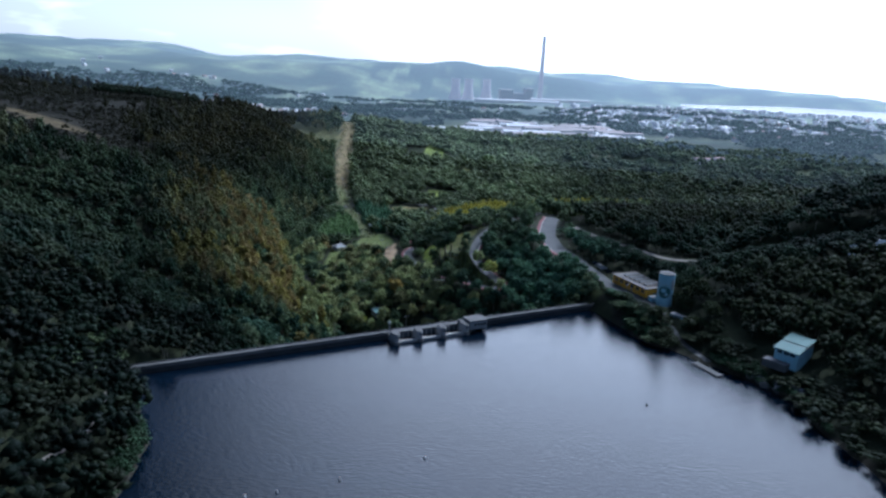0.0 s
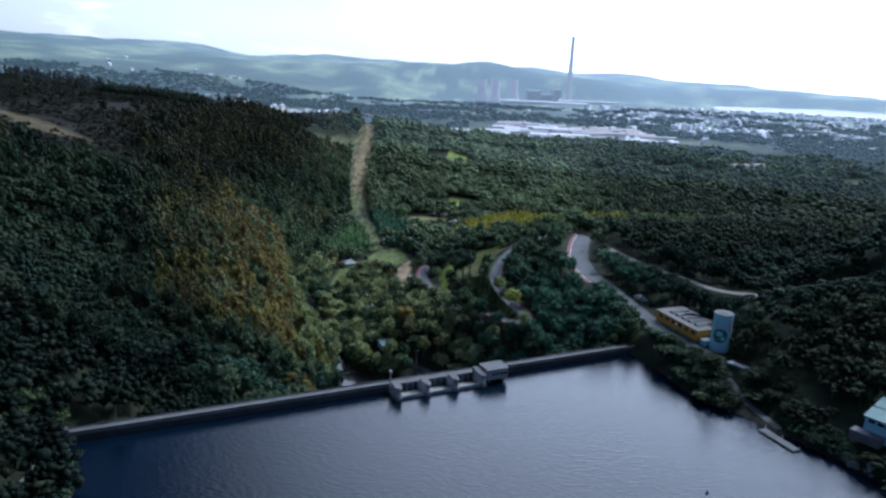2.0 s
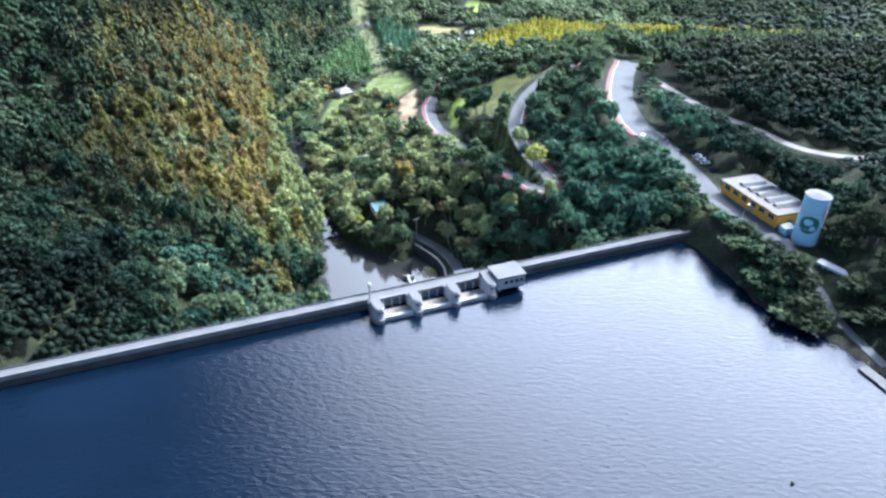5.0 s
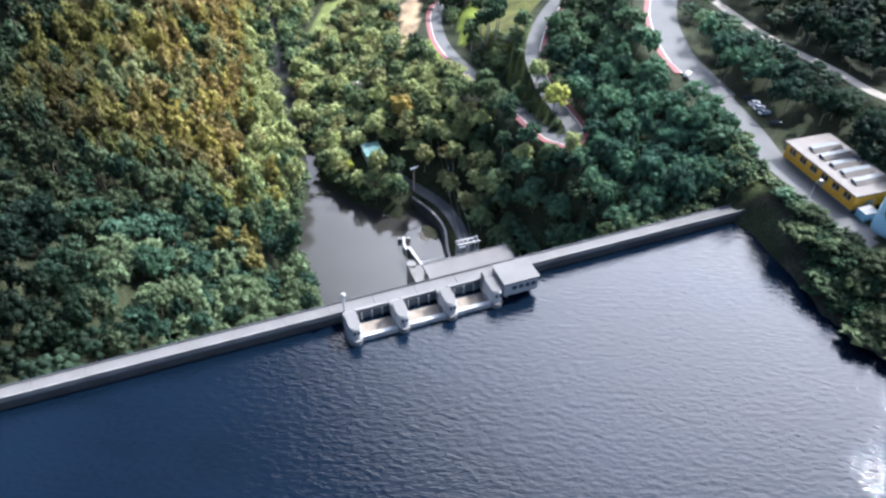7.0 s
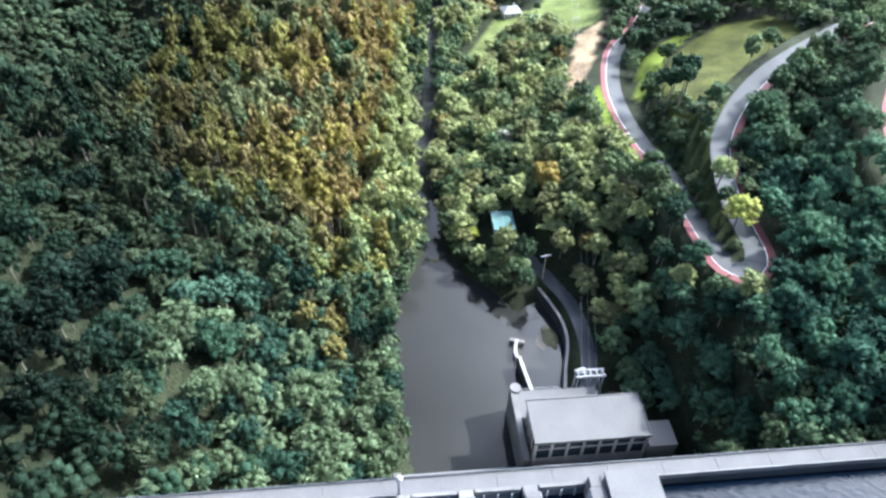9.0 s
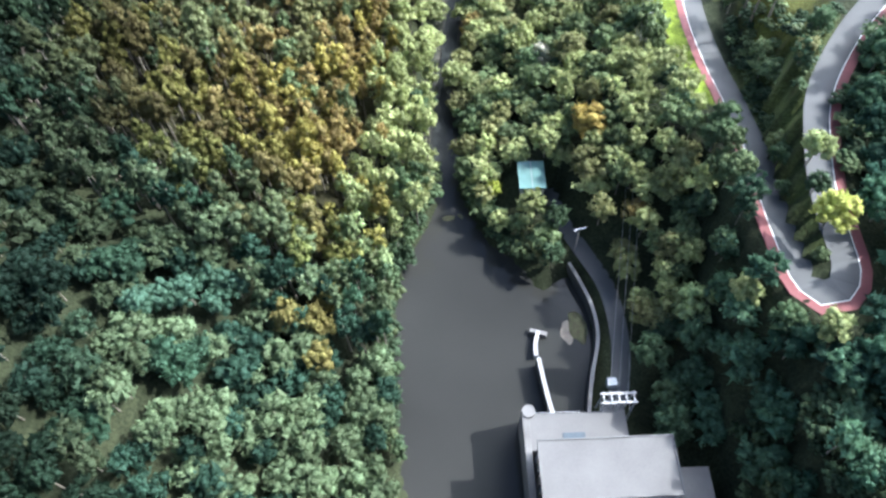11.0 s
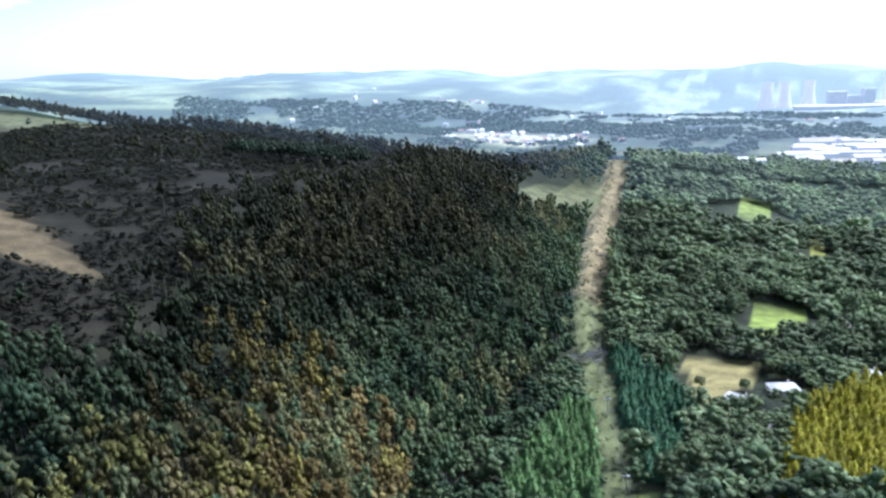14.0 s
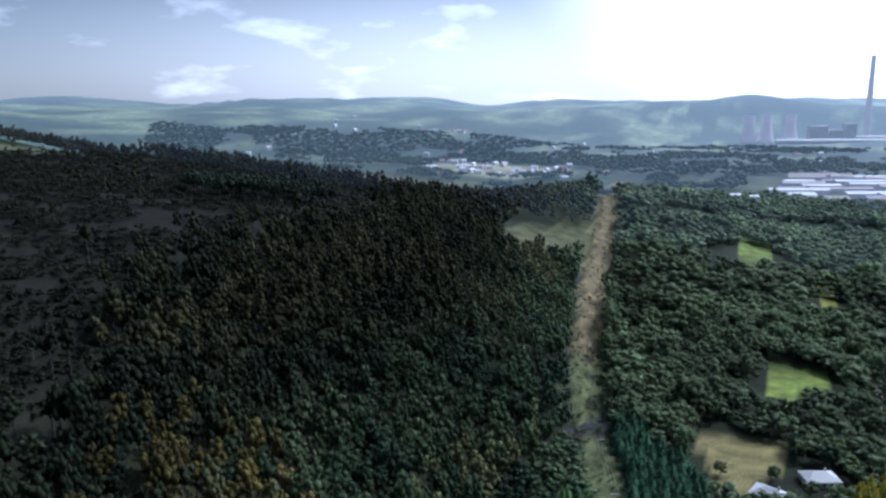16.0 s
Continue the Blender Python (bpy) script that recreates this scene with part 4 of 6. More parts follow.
first = power_pole()
first.matrix_world = pose(*POLES[0], hz(*POLES[0]), 0, 0, 15)
for x, y in POLES[1:]:
    copy_thing(first, pose(x, y, hz(x, y), 0, 0, 16))
yard_pole = copy_thing(first, pose(-25.5, 458.5, hz(-25.5, 458.5), 0, 0, 40))
tagged(yard_pole, "pale power pole at the end of the curved wall")
ends = [[Vector((1.1 + k * 0.88 * 1.4, 416.1 + k * 0.47 * 1.4, -35.8)) for k in (-1.7, 0, 1.7)]] + [[Vector((x + k * 0.96, y + k * 0.27, hz(x, y) + 12.4)) for k in (-1.7, 0, 1.7)] for x, y in POLES]
for a, b in zip(ends, ends[1:]):
    for p, q in zip(a, b):
        bm = bmesh.new()
        pts = [p.lerp(q, t) - Vector((0, 0, 4 * (p - q).length * 0.022 * t * (1 - t))) for t in np.linspace(0, 1, 11)]
        for u, v in zip(pts, pts[1:]):
            rod(u, v, 0.045, None, 3, bm)
        tagged(part("power_line", bm, M["wire"]), "thin power line sagging between poles", "cable", "lines of the valley")

# hut on the right bank of the pool
hut = thing("river_hut", pose(-46.1, 472.4, hz(-46.1, 472.4), 0, 0, 27), "small hut with a pale turquoise flat roof among trees", "hut")
part("wall", box(-3.6, 3.6, -4.8, 4.8, -1, 2.7, 0.04), M["white"], hut)
part("roof", box(-4.1, 4.1, -5.3, 5.3, 2.7, 3.05, 0.05), M["teal"], hut)
part("roof_seam", box(-0.08, 0.08, -5.3, 5.3, 3.05, 3.12), M["white"], hut)
part("door", box(-0.5, 0.5, -4.86, -4.75, -0.2, 2.0), M["wood"], hut)
for x in (-2.2, 2.2):
    part("window", box(x - 0.5, x + 0.5, -4.86, -4.75, 0.8, 1.9), M["glass"], hut)

# ---- buildings on the right bank ----
club = thing("boathouse", pose(104.3, 424.0, 9.75, 0, 0, -65.0), "long yellow building with a pale roof of sloping skylights", "building")
part("wall", box(0, 30.9, 0, 16.2, -3, 5.6, 0.05), M["yellow"], club)
roof = part("roof", box(-0.6, 31.6, -1.0, 17.0, 5.6, 6.1, 0.06), M["beige"], club, "pale beige flat roof")
for i in range(5):
    x = 6.2 + i * 4.7
    part("skylight", box(x - 0.75, x + 0.95, 3.2, 14.2, 6.1, 7.0, 0.05), M["dark_steel"], roof, "dark glazed skylight strip")
    sh = bmesh.new()
    a = [sh.verts.new((x + 0.9, 3.0, 7.05)), sh.verts.new((x + 2.6, 3.0, 6.15)), sh.verts.new((x + 2.6, 14.4, 6.15)), sh.verts.new((x + 0.9, 14.4, 7.05))]
    b = [sh.verts.new((v.co.x, v.co.y, v.co.z - 0.16)) for v in a]
    sh.faces.new(a), sh.faces.new(b[::-1])
    for k in range(4):
        sh.faces.new((a[k], b[k], b[(k + 1) % 4], a[(k + 1) % 4]))
    bmesh.ops.recalc_face_normals(sh, faces=sh.faces[:])
    part("skylight_hood", sh, M["hood"], roof)
for i in range(6):
    x = 1.8 + i * 4.95
    for k in (0, 1.5):
        w = part("window", box(x + k, x + k + 1.25, -0.08, 0.05, 2.9, 4.7), M["glass"], club)
    part("window_sill", box(x - 0.1, x + 2.85, -0.18, 0.02, 2.72, 2.88), M["white"], club)
part("door", box(17.0, 18.4, -0.06, 0.05, 0, 2.2), M["wood"], club)
part("door_end", box(30.85, 30.98, 5, 8.4, 0, 3.0), M["wood"], club)
part("plinth", box(-0.1, 31.0, -0.1, 16.3, -3, 0.35), M["concrete"], club)

tank = thing("storage_tank", pose(126.2, 389.2, 9.3), "tall pale blue cylindrical tank with a dark round emblem", "tank")
bm = bmesh.new()
bmesh.ops.create_cone(bm, cap_ends=True, segments=40, radius1=4.4, radius2=4.4, depth=19.0, matrix=pose(0, 0, 9.3))
part("shell", bm, M["tank_paint"], tank)
for z in (0.3, 6.5, 12.8, 18.7):
    bm = bmesh.new()
    bmesh.ops.create_cone(bm, cap_ends=True, segments=40, radius1=4.5, radius2=4.5, depth=0.22, matrix=pose(0, 0, z))
    part("hoop", bm, M["white"], tank)
bm = bmesh.new()
bmesh.ops.create_cone(bm, cap_ends=True, segments=40, radius1=4.5, radius2=0.5, depth=0.8, matrix=pose(0, 0, 19.2))
part("lid", bm, M["roof_grey"], tank)


def patch(az, half, z, tall, r, material, name, hole=0.0):
    """A rounded figure lying on the tank's curved side."""
    bm = bmesh.new()
    rows = []
    for t in np.linspace(-1, 1, 17):
        w = half * math.sqrt(max(0.0, 1 - t * t))
        rows.append([bm.verts.new((r * math.cos(az + u * w), r * math.sin(az + u * w), z + t * tall)) for u in np.linspace(-1, 1, 9)])
    for p, q in zip(rows, rows[1:]):
        for i in range(8):
            bm.faces.new((p[i], p[i + 1], q[i + 1], q[i]))
    bmesh.ops.remove_doubles(bm, verts=bm.verts[:], dist=0.001)
    return part(name, bm, material, tank)


FACE = math.atan2(-1.0, -0.45)
patch(FACE, 0.78, 8.4, 3.6, 4.43, M["emblem"], "emblem")
patch(FACE - 0.12, 0.36, 9.4, 1.3, 4.45, M["tank_paint"], "emblem_figure")
patch(FACE + 0.3, 0.22, 7.2, 1.0, 4.45, M["tank_paint"], "emblem_figure")
patch(FACE + 1.1, 0.3, 13.0, 3.4, 4.43, M["white"], "white_stripe")
for i in range(24):
    part("rung", box(-0.25, 0.25, 4.5, 4.6, 0.6 + i * 0.75, 0.68 + i * 0.75), M["steel"], tank)
shed = thing("tank_shed", pose(121.5, 394.5, 9.4, 0, 0, -65), "small pale blue shed beside the tank", "shed")
part("wall", box(-1.8, 1.8, -2.2, 2.2, -1, 2.4, 0.04), M["tank_paint"], shed)
part("roof", box(-2.1, 2.1, -2.5, 2.5, 2.4, 2.65, 0.03), M["white"], shed)

cabin = thing("long_cabin", pose(131.6, 370.2, 6.6, 0, 0, -50.0), "long low white cabin with small square windows", "cabin")
part("body", box(-7, 7, -1.6, 1.6, -1.5, 2.5, 0.08), M["tank_paint"], cabin)
part("roof", box(-7.2, 7.2, -1.8, 1.8, 2.5, 2.75, 0.04), M["white"], cabin)
for i in range(6):
    part("window", box(-5.9 + i * 2.2, -5.0 + i * 2.2, -1.67, -1.55, 1.0, 1.9), M["glass"], cabin)

lodge = thing("lake_house", pose(158.0, 316.2, 11.0, 0, 0, -48.5), "white lakeside house with a broad pale sloping roof", "house")
part("wall", box(0, 11, 0, 16, -4, 4.9, 0.05), M["tank_paint"], lodge)
bm = bmesh.new()
for y0, z0, y1, z1 in ((-0.9, 4.9, 6.6, 6.4), (7.6, 6.6, 16.8, 8.0)):
    a = [bm.verts.new(c) for c in ((-0.6, y0, z0), (11.6, y0, z0), (11.6, y1, z1), (-0.6, y1, z1))]
    b = [bm.verts.new((v.co.x, v.co.y, v.co.z - 0.35)) for v in a]
    bm.faces.new(a), bm.faces.new(b[::-1])
    for k in range(4):
        bm.faces.new((a[k], b[k], b[(k + 1) % 4], a[(k + 1) % 4]))
bmesh.ops.recalc_face_normals(bm, faces=bm.faces[:])
part("roof", bm, M["teal"], lodge)
part("roof_valley", box(-0.3, 11.3, 6.5, 7.7, 5.6, 6.3), M["dark_concrete"], lodge, "dark band across the roof")
part("gable", extrude([(0.1, 4.8), (6.6, 6.0), (15.8, 7.6), (15.8, 4.8)], 0.02, 10.98), M["white"], lodge)
for x in (1.2, 4.4, 7.2):
    part("window", box(x, x + 2.4, -0.07, 0.05, 2.5, 3.9), M["glass"], lodge)
part("slab", box(-3.0, 8.0, -4.6, 0.1, -4.5, -0.9, 0.1), M["dark_concrete"], lodge, "concrete terrace before the house")
for k, (x, y, r) in enumerate(((152, 305, 2.4), (156, 301, 2.8), (160, 297.5, 2.6), (150, 309, 2.0), (163, 294, 2.2), (148, 313, 1.8))):
    lump("boulder", x, y, max(0.2, hz(x, y)) + 0.3, r * 1.5, r, r, M["rock"], "large grey boulder at the water's edge", "boulder", 10.0 + k * 3, k * 40)["group"] = "boulders on the shore"

jetty = thing("floating_jetty", pose(129.6, 320.6, 0, 0, 0, -64.5), "long pale floating jetty moored by the shore", "jetty")
for i in range(5):
    part("deck_section", box(-8.6 + i * 3.45, -8.6 + i * 3.45 + 3.38, -1.9, 1.9, 0.35, 0.7, 0.03), M["roof_grey"], jetty)
    part("float", box(-8.2 + i * 3.45, -8.2 + i * 3.45 + 2.5, -1.6, 1.6, -0.4, 0.35), M["dark_concrete"], jetty)
for x, y in ((-8.4, 1.7), (0, 1.7), (8.4, 1.7)):
    part("mooring_post", rod((x, y, -1), (x, y, 2.0), 0.14, 0.14, 7), M["wood"], jetty)


def car(name, x, y, z, turn, paint, label, group="parked cars"):
    c = thing(name, pose(x, y, z, 0, 0, turn), label, "car", group)
    part("body", prism([(-2.1, -0.85), (2.0, -0.85), (2.2, -0.6), (2.2, 0.6), (2.0, 0.85), (-2.1, 0.85), (-2.2, 0.6), (-2.2, -0.6)], 0.32, 0.95), M[paint], c)
    bm = bmesh.new()
    lo = [bm.verts.new(v) for v in ((-1.7, -0.78, 0.95), (1.1, -0.78, 0.95), (1.1, 0.78, 0.95), (-1.7, 0.78, 0.95))]
    hi = [bm.verts.new(v) for v in ((-1.2, -0.64, 1.42), (0.4, -0.64, 1.42), (0.4, 0.64, 1.42), (-1.2, 0.64, 1.42))]
    for k in range(4):
        bm.faces.new((lo[k], lo[(k + 1) % 4], hi[(k + 1) % 4], hi[k]))
    bm.faces.new(hi), bm.faces.new(lo[::-1])
    cab = part("cabin", bm, M["glass"], c)
    part("car_roof", box(-1.18, 0.38, -0.62, 0.62, 1.42, 1.47), M[paint], cab)
    for wx in (-1.35, 1.35):
        for wy in (-0.8, 0.8):
            part("wheel", rod((wx, wy - 0.1, 0.32), (wx, wy + 0.1, 0.32), 0.32, 0.32, 12), M["rubber"], c)
    return c


for x, y, paint, label in ((99.8, 459.2, "car_dark", "dark car parked by the trees"), (101.0, 455.6, "car_white", "white car parked beside the road"), (102.2, 452.7, "car_white", "white car parked beside the road"), (103.4, 449.7, "car_white", "white car parked beside the road"), (106.0, 443.6, "car_dark", "dark car parked near the yellow building")):
    car("parked_car", x, y, hz(x, y) + 0.02, 20, paint, label)
car("parked_car", 78.5, 470.5, 13.3, 60, "car_white", "white car at the end of the parking strip")
car("parked_van", -124.2, 223.5, 6.45, 100, "car_white", "white car on the gravel path by the shore", "")
lamp = thing("street_lamp", pose(107.0, 401.5, hz(107, 401.5)), "slim pale lamp post before the yellow building", "lamp")
part("pole", rod((0, 0, -0.5), (0, 0, 6.5), 0.11, 0.07, 7), M["steel"], lamp)
part("arm", rod((0, 0, 6.4), (1.1, 0.3, 6.7), 0.06, 0.05, 6), M["steel"], lamp)
part("head", box(0.8, 1.6, 0.05, 0.5, 6.6, 6.8, 0.04), M["steel"], lamp)

for k, (x, y) in enumerate(((89.9, 280.4), (-3.6, 228.7), (-32.0, 212.7), (-51.2, 203.6), (-60.9, 200.3))):
    bm = bmesh.new()
    bmesh.ops.create_uvsphere(bm, u_segments=12, v_segments=8, radius=0.55, matrix=pose(0, 0, 0.15))
    b = thing("buoy", pose(x, y, 0), "small mooring buoy floating on the reservoir", "buoy", "buoys")
    part("float", bm, M["white"] if k else M["car_dark"], b)
    part("topmark", rod((0, 0, 0.6), (0, 0, 1.3), 0.12, 0.05, 6), M["orange"] if k else M["car_dark"], b)


# ---- houses in the valley ----
def house(name, x, y, turn, w, d, h, roof, label, group="", hip=0.3):
    """A house with a hipped roof, door and windows."""
    e = thing(name, pose(x, y, hz(x, y), 0, 0, turn), label, "house", group)
    part("wall", box(-w / 2, w / 2, -d / 2, d / 2, -3, h), M["wall"], e)
    bm = bmesh.new()
    o, r = 0.6, h + d * 0.28
    lo = [bm.verts.new(v) for v in ((-w / 2 - o, -d / 2 - o, h), (w / 2 + o, -d / 2 - o, h), (w / 2 + o, d / 2 + o, h), (-w / 2 - o, d / 2 + o, h))]
    a, b = bm.verts.new((-w / 2 + w * hip, 0, r)), bm.verts.new((w / 2 - w * hip, 0, r))
    for f in ((lo[0], lo[1], b, a), (lo[2], lo[3], a, b), (lo[1], lo[2], b), (lo[3], lo[0], a), lo[::-1]):
        bm.faces.new(f)
    part("roof", bm, M[roof], e)
    part("chimney_stack", box(w * 0.15, w * 0.15 + 0.8, 0.4, 1.2, h, r + 1.0), M["wall"], e)
    for i in range(max(2, int(w / 3))):
        k = -w / 2 + 1.0 + i * (w - 2.0) / max(1, int(w / 3) - 1)
        part("window", box(k - 0.5, k + 0.5, -d / 2 - 0.05, -d / 2 + 0.05, 1.0, 2.2), M["glass"], e)
    part("door", box(-0.5, 0.5, d / 2 - 0.05, d / 2 + 0.05, 0, 2.1), M["wood"], e)
    return e


house("cottage", -104, 659, 35, 10, 9, 3.0, "white", "white cottage with a pale hipped roof on a lawn")
house("farmhouse", -38, 818, -20, 16, 11, 3.4, "hall", "farmhouse with a broad pale grey roof", "farm")
house("farmhouse", -16, 843, 20, 15, 10, 3.4, "hall", "farmhouse with a pale hipped roof among trees", "farm")
house("farmhouse", 30, 875, 10, 12, 10, 3.6, "hall", "pale-roofed house beside the lane", "farm")
house("barn", -6, 945, -10, 10, 5, 2.8, "hall", "long low white-roofed shed at the edge of a green field", "farm", 0.05)
house("villa", 550, 985, 15, 16, 12, 6, "tile", "villa with a red tiled roof in the trees", "villas", 0.2)
house("villa", 580, 960, 40, 18, 12, 6, "hall", "villa with a pale roof in the trees", "villas", 0.1)
# ---- trees ----
rng = np.random.default_rng(7)


def ico(level):
    bm = bmesh.new()
    bmesh.ops.create_icosphere(bm, subdivisions=level, radius=1.0)
    v = np.array([p.co[:] for p in bm.verts])
    bm.verts.index_update()
    f = np.array([[p.index for p in q.verts] for q in bm.faces])
    bm.free()
    return v, f


ICO1 = ico(1)   # twenty faces
OCTA = (np.array([(1, 0, 0), (-1, 0, 0), (0, 1, 0), (0, -1, 0), (0, 0, 1), (0, 0, -1)], float), np.array([(0, 2, 4), (2, 1, 4), (1, 3, 4), (3, 0, 4), (2, 0, 5), (1, 2, 5), (3, 1, 5), (0, 3, 5)]))


def trunk_shape(r, h, sides, bend=0.0):
    a = np.arange(sides) * 2 * np.pi / sides
    lo = np.column_stack([np.cos(a) * r, np.sin(a) * r, np.zeros(sides) - 0.12])
    hi = np.column_stack([np.cos(a) * r * 0.35 + bend, np.sin(a) * r * 0.35, np.full(sides, h)])
    i = np.arange(sides)
    j = (i + 1) % sides
    return np.vstack([lo, hi]), np.vstack([np.column_stack([i, j, i + sides]), np.column_stack([j, j + sides, i + sides])])


def crown_shape(clumps, leaves, mid, half, flat, spread, solid):
    """A dome of leafy clumps round a dense heart, with loose sprays at its edge, for a tree of height 1 and half-width 1 (before scaling)."""
    vs, fs, n = [], [], 0
    cents = [(np.array([0.0, 0.0, mid]), spread * 0.62, half / spread)]
    lean = rng.normal(0, 0.12, 2)
    turn = rng.uniform(0, 2 * np.pi)
    for i in range(clumps):
        u = (i + 0.5) / clumps
        dz = 1 - 1.42 * u + rng.uniform(-0.10, 0.10)
        w = np.sqrt(max(0.0, 1 - min(1, abs(dz)) ** 2))
        a = turn + i * 2.39996 + rng.uniform(-0.35, 0.35)
        out = rng.uniform(0.62, 0.98)
        c = np.array([np.cos(a) * w * spread * out + lean[0] * dz, np.sin(a) * w * spread * out + lean[1] * dz, mid + dz * half * (out * 0.5 + 0.45)])
        cents.append((c, rng.uniform(0.72, 1.25) * spread * 1.55 / np.sqrt(clumps + 2), flat))
    for c, size, fl in cents:
        v, f = solid
        v = v * (0.92 + 0.20 * rng.standard_normal((len(v), 1))) * np.array([size, size, size * fl])
        vs.append(v + c), fs.append(f + n)
        n += len(v)
    for i in range(leaves):
        c, size, fl = cents[1 + rng.integers(clumps)]
        d = rng.standard_normal(3)
        d[2] = abs(d[2]) * 0.9 - 0.1
        d /= np.linalg.norm(d)
        p = c + d * np.array([size, size, size * fl]) * rng.uniform(0.70, 1.15)
        e1, e2 = rng.standard_normal(3), rng.standard_normal(3)
        s = size * rng.uniform(0.20, 0.42)
        k = np.array([s, s, s * fl])
        vs.append(np.array([p + e1 * k, p + e2 * k, p - (e1 + e2) * 0.6 * k])), fs.append(np.array([[n, n + 1, n + 2]]))
        n += 3
    return np.vstack(vs), np.vstack(fs)


def spruce_shape(tiers, sides):
    vs, fs, n = [], [], 0
    for i in range(tiers):
        u = i / tiers
        r, z = (1 - u) ** 0.85 * 1.0 + 0.06, 0.12 + 0.80 * u
        a = (np.arange(sides) + rng.uniform(0, 1)) * 2 * np.pi / sides
        rr = r * rng.uniform(0.6, 1.2, sides)
        ring = np.column_stack([np.cos(a) * rr, np.sin(a) * rr, z - 0.06 + rng.uniform(-0.03, 0.03, sides)])
        tip = np.array([[0, 0, min(1.02, z + 1.9 / tiers * 0.8)]])
        k = np.arange(sides)
        vs.append(np.vstack([ring, tip]))
        fs.append(np.column_stack([k, (k + 1) % sides, np.full(sides, sides)]) + n)
        n += sides + 1
    for i in range(tiers * sides):
        u, a = rng.uniform(0, 0.9), rng.uniform(0, 2 * np.pi)
        r = (1 - u) ** 0.85 * rng.uniform(0.75, 1.15)
        p = np.array([np.cos(a) * r, np.sin(a) * r, 0.10 + 0.84 * u])
        e = rng.standard_normal((3, 3)) * np.array([0.17, 0.17, 0.05])
        vs.append(p + e), fs.append(np.array([[n, n + 1, n + 2]]))
        n += 3
    return np.vstack(vs), np.vstack(fs)


SHAPES = {
    ("round", 0): [crown_shape(16, 230, 0.58, 0.34, 0.42, 0.78, OCTA) for _ in range(10)], ("round", 1): [crown_shape(11, 36, 0.58, 0.34, 0.42, 0.78, OCTA) for _ in range(9)], ("round", 2): [crown_shape(4, 10, 0.58, 0.33, 0.42, 0.72, OCTA) for _ in range(7)],
    ("tall", 0): [crown_shape(12, 190, 0.64, 0.32, 0.24, 0.80, OCTA) for _ in range(10)], ("tall", 1): [crown_shape(8, 34, 0.64, 0.32, 0.25, 0.80, OCTA) for _ in range(9)], ("tall", 2): [crown_shape(4, 10, 0.66, 0.30, 0.25, 0.76, OCTA) for _ in range(7)],
    ("spruce", 0): [spruce_shape(7, 9) for _ in range(6)], ("spruce", 1): [spruce_shape(6, 7) for _ in range(6)], ("spruce", 2): [spruce_shape(3, 5) for _ in range(5)],
}


def plant(name, kind, lod, x, y, tall, wide, colour, label, category="trees", leaf="leaf"):
    """Trees of one kind, each turned, sized and tinted by itself, as one mass."""
    x, y = np.asarray(x), np.asarray(y)
    if not len(x):
        return None
    z = height(x, y)
    shapes = SHAPES[(kind, lod)]
    pick = rng.integers(len(shapes), size=len(x))
    turn = rng.uniform(0, 2 * np.pi, len(x))
    VS, FS, CS, n = [], [], [], 0
    for k, (v, f) in enumerate(shapes):
        i = np.where(pick == k)[0]
        if not len(i):
            continue
        c, s = np.cos(turn[i])[:, None], np.sin(turn[i])[:, None]
        px = (v[None, :, 0] * c - v[None, :, 1] * s) * wide[i, None] + x[i, None]
        py = (v[None, :, 0] * s + v[None, :, 1] * c) * wide[i, None] + y[i, None]
        pz = v[None, :, 2] * tall[i, None] + z[i, None]
        VS.append(np.stack([px, py, pz], -1).reshape(-1, 3))
        FS.append((f[None] + (np.arange(len(i)) * len(v))[:, None, None]).reshape(-1, 3) + n)
        CS.append(np.repeat(colour[i], len(v), 0))
        n += len(i) * len(v)
    ob = new(name, tri_mesh(name, np.vstack(VS), np.vstack(FS), M[leaf], np.vstack(CS), "leaf", kind != "spruce"))
    tagged(ob, label, category, kind="stuff")
    # stems
    if lod < 2:
        v, f = trunk_shape(1.0, 1.0, 5 if lod == 0 else 3)
        r = tall * (0.016 if kind == "tall" else 0.013)
        px, py = v[None, :, 0] * r[:, None] + x[:, None], v[None, :, 1] * r[:, None] + y[:, None]
        pz = v[None, :, 2] * tall[:, None] * 0.85 + z[:, None]
        ob2 = new("stems", tri_mesh("stems", np.stack([px, py, pz], -1).reshape(-1, 3), (f[None] + (np.arange(len(x)) * len(v))[:, None, None]).reshape(-1, 3), M["bark"]))
        ob2.parent = ob
    return ob


CONIFER_A = [(-133, 698), (-135, 737), (-127, 787), (-113, 797), (-97, 728), (-92, 700), (-105, 689), (-128, 688)]
CONIFER_B = [(-118, 868), (-111, 891), (-90, 854), (-65, 833), (-57, 790), (-63, 757), (-65, 727), (-74, 719), (-80, 745), (-98, 796)]
CONIFER_C = [(-21, 751), (-18, 726), (23, 710), (100, 692), (200, 690), (290, 700), (300, 800), (200, 860), (95, 880), (45, 886), (-6, 826)]
CONIFER_D = [(48, 640), (110, 632), (190, 652), (290, 682), (290, 716), (180, 684), (100, 686), (38, 704)]
BARE = [MEADOW, VERGE, GLADE, LAWN, EARTH, HAY, GREEN, GREEN_FAR, GREEN_SMALL, CLEARING, OPENING, PALE_FIELDS, VILLAGE, HILL_FIELD]
YARD = [(92, 462), (104, 462), (110, 446), (122, 434), (130, 402), (134, 394), (132, 384), (138, 366), (134, 362), (120, 382), (106, 408), (100, 424), (95, 442)]
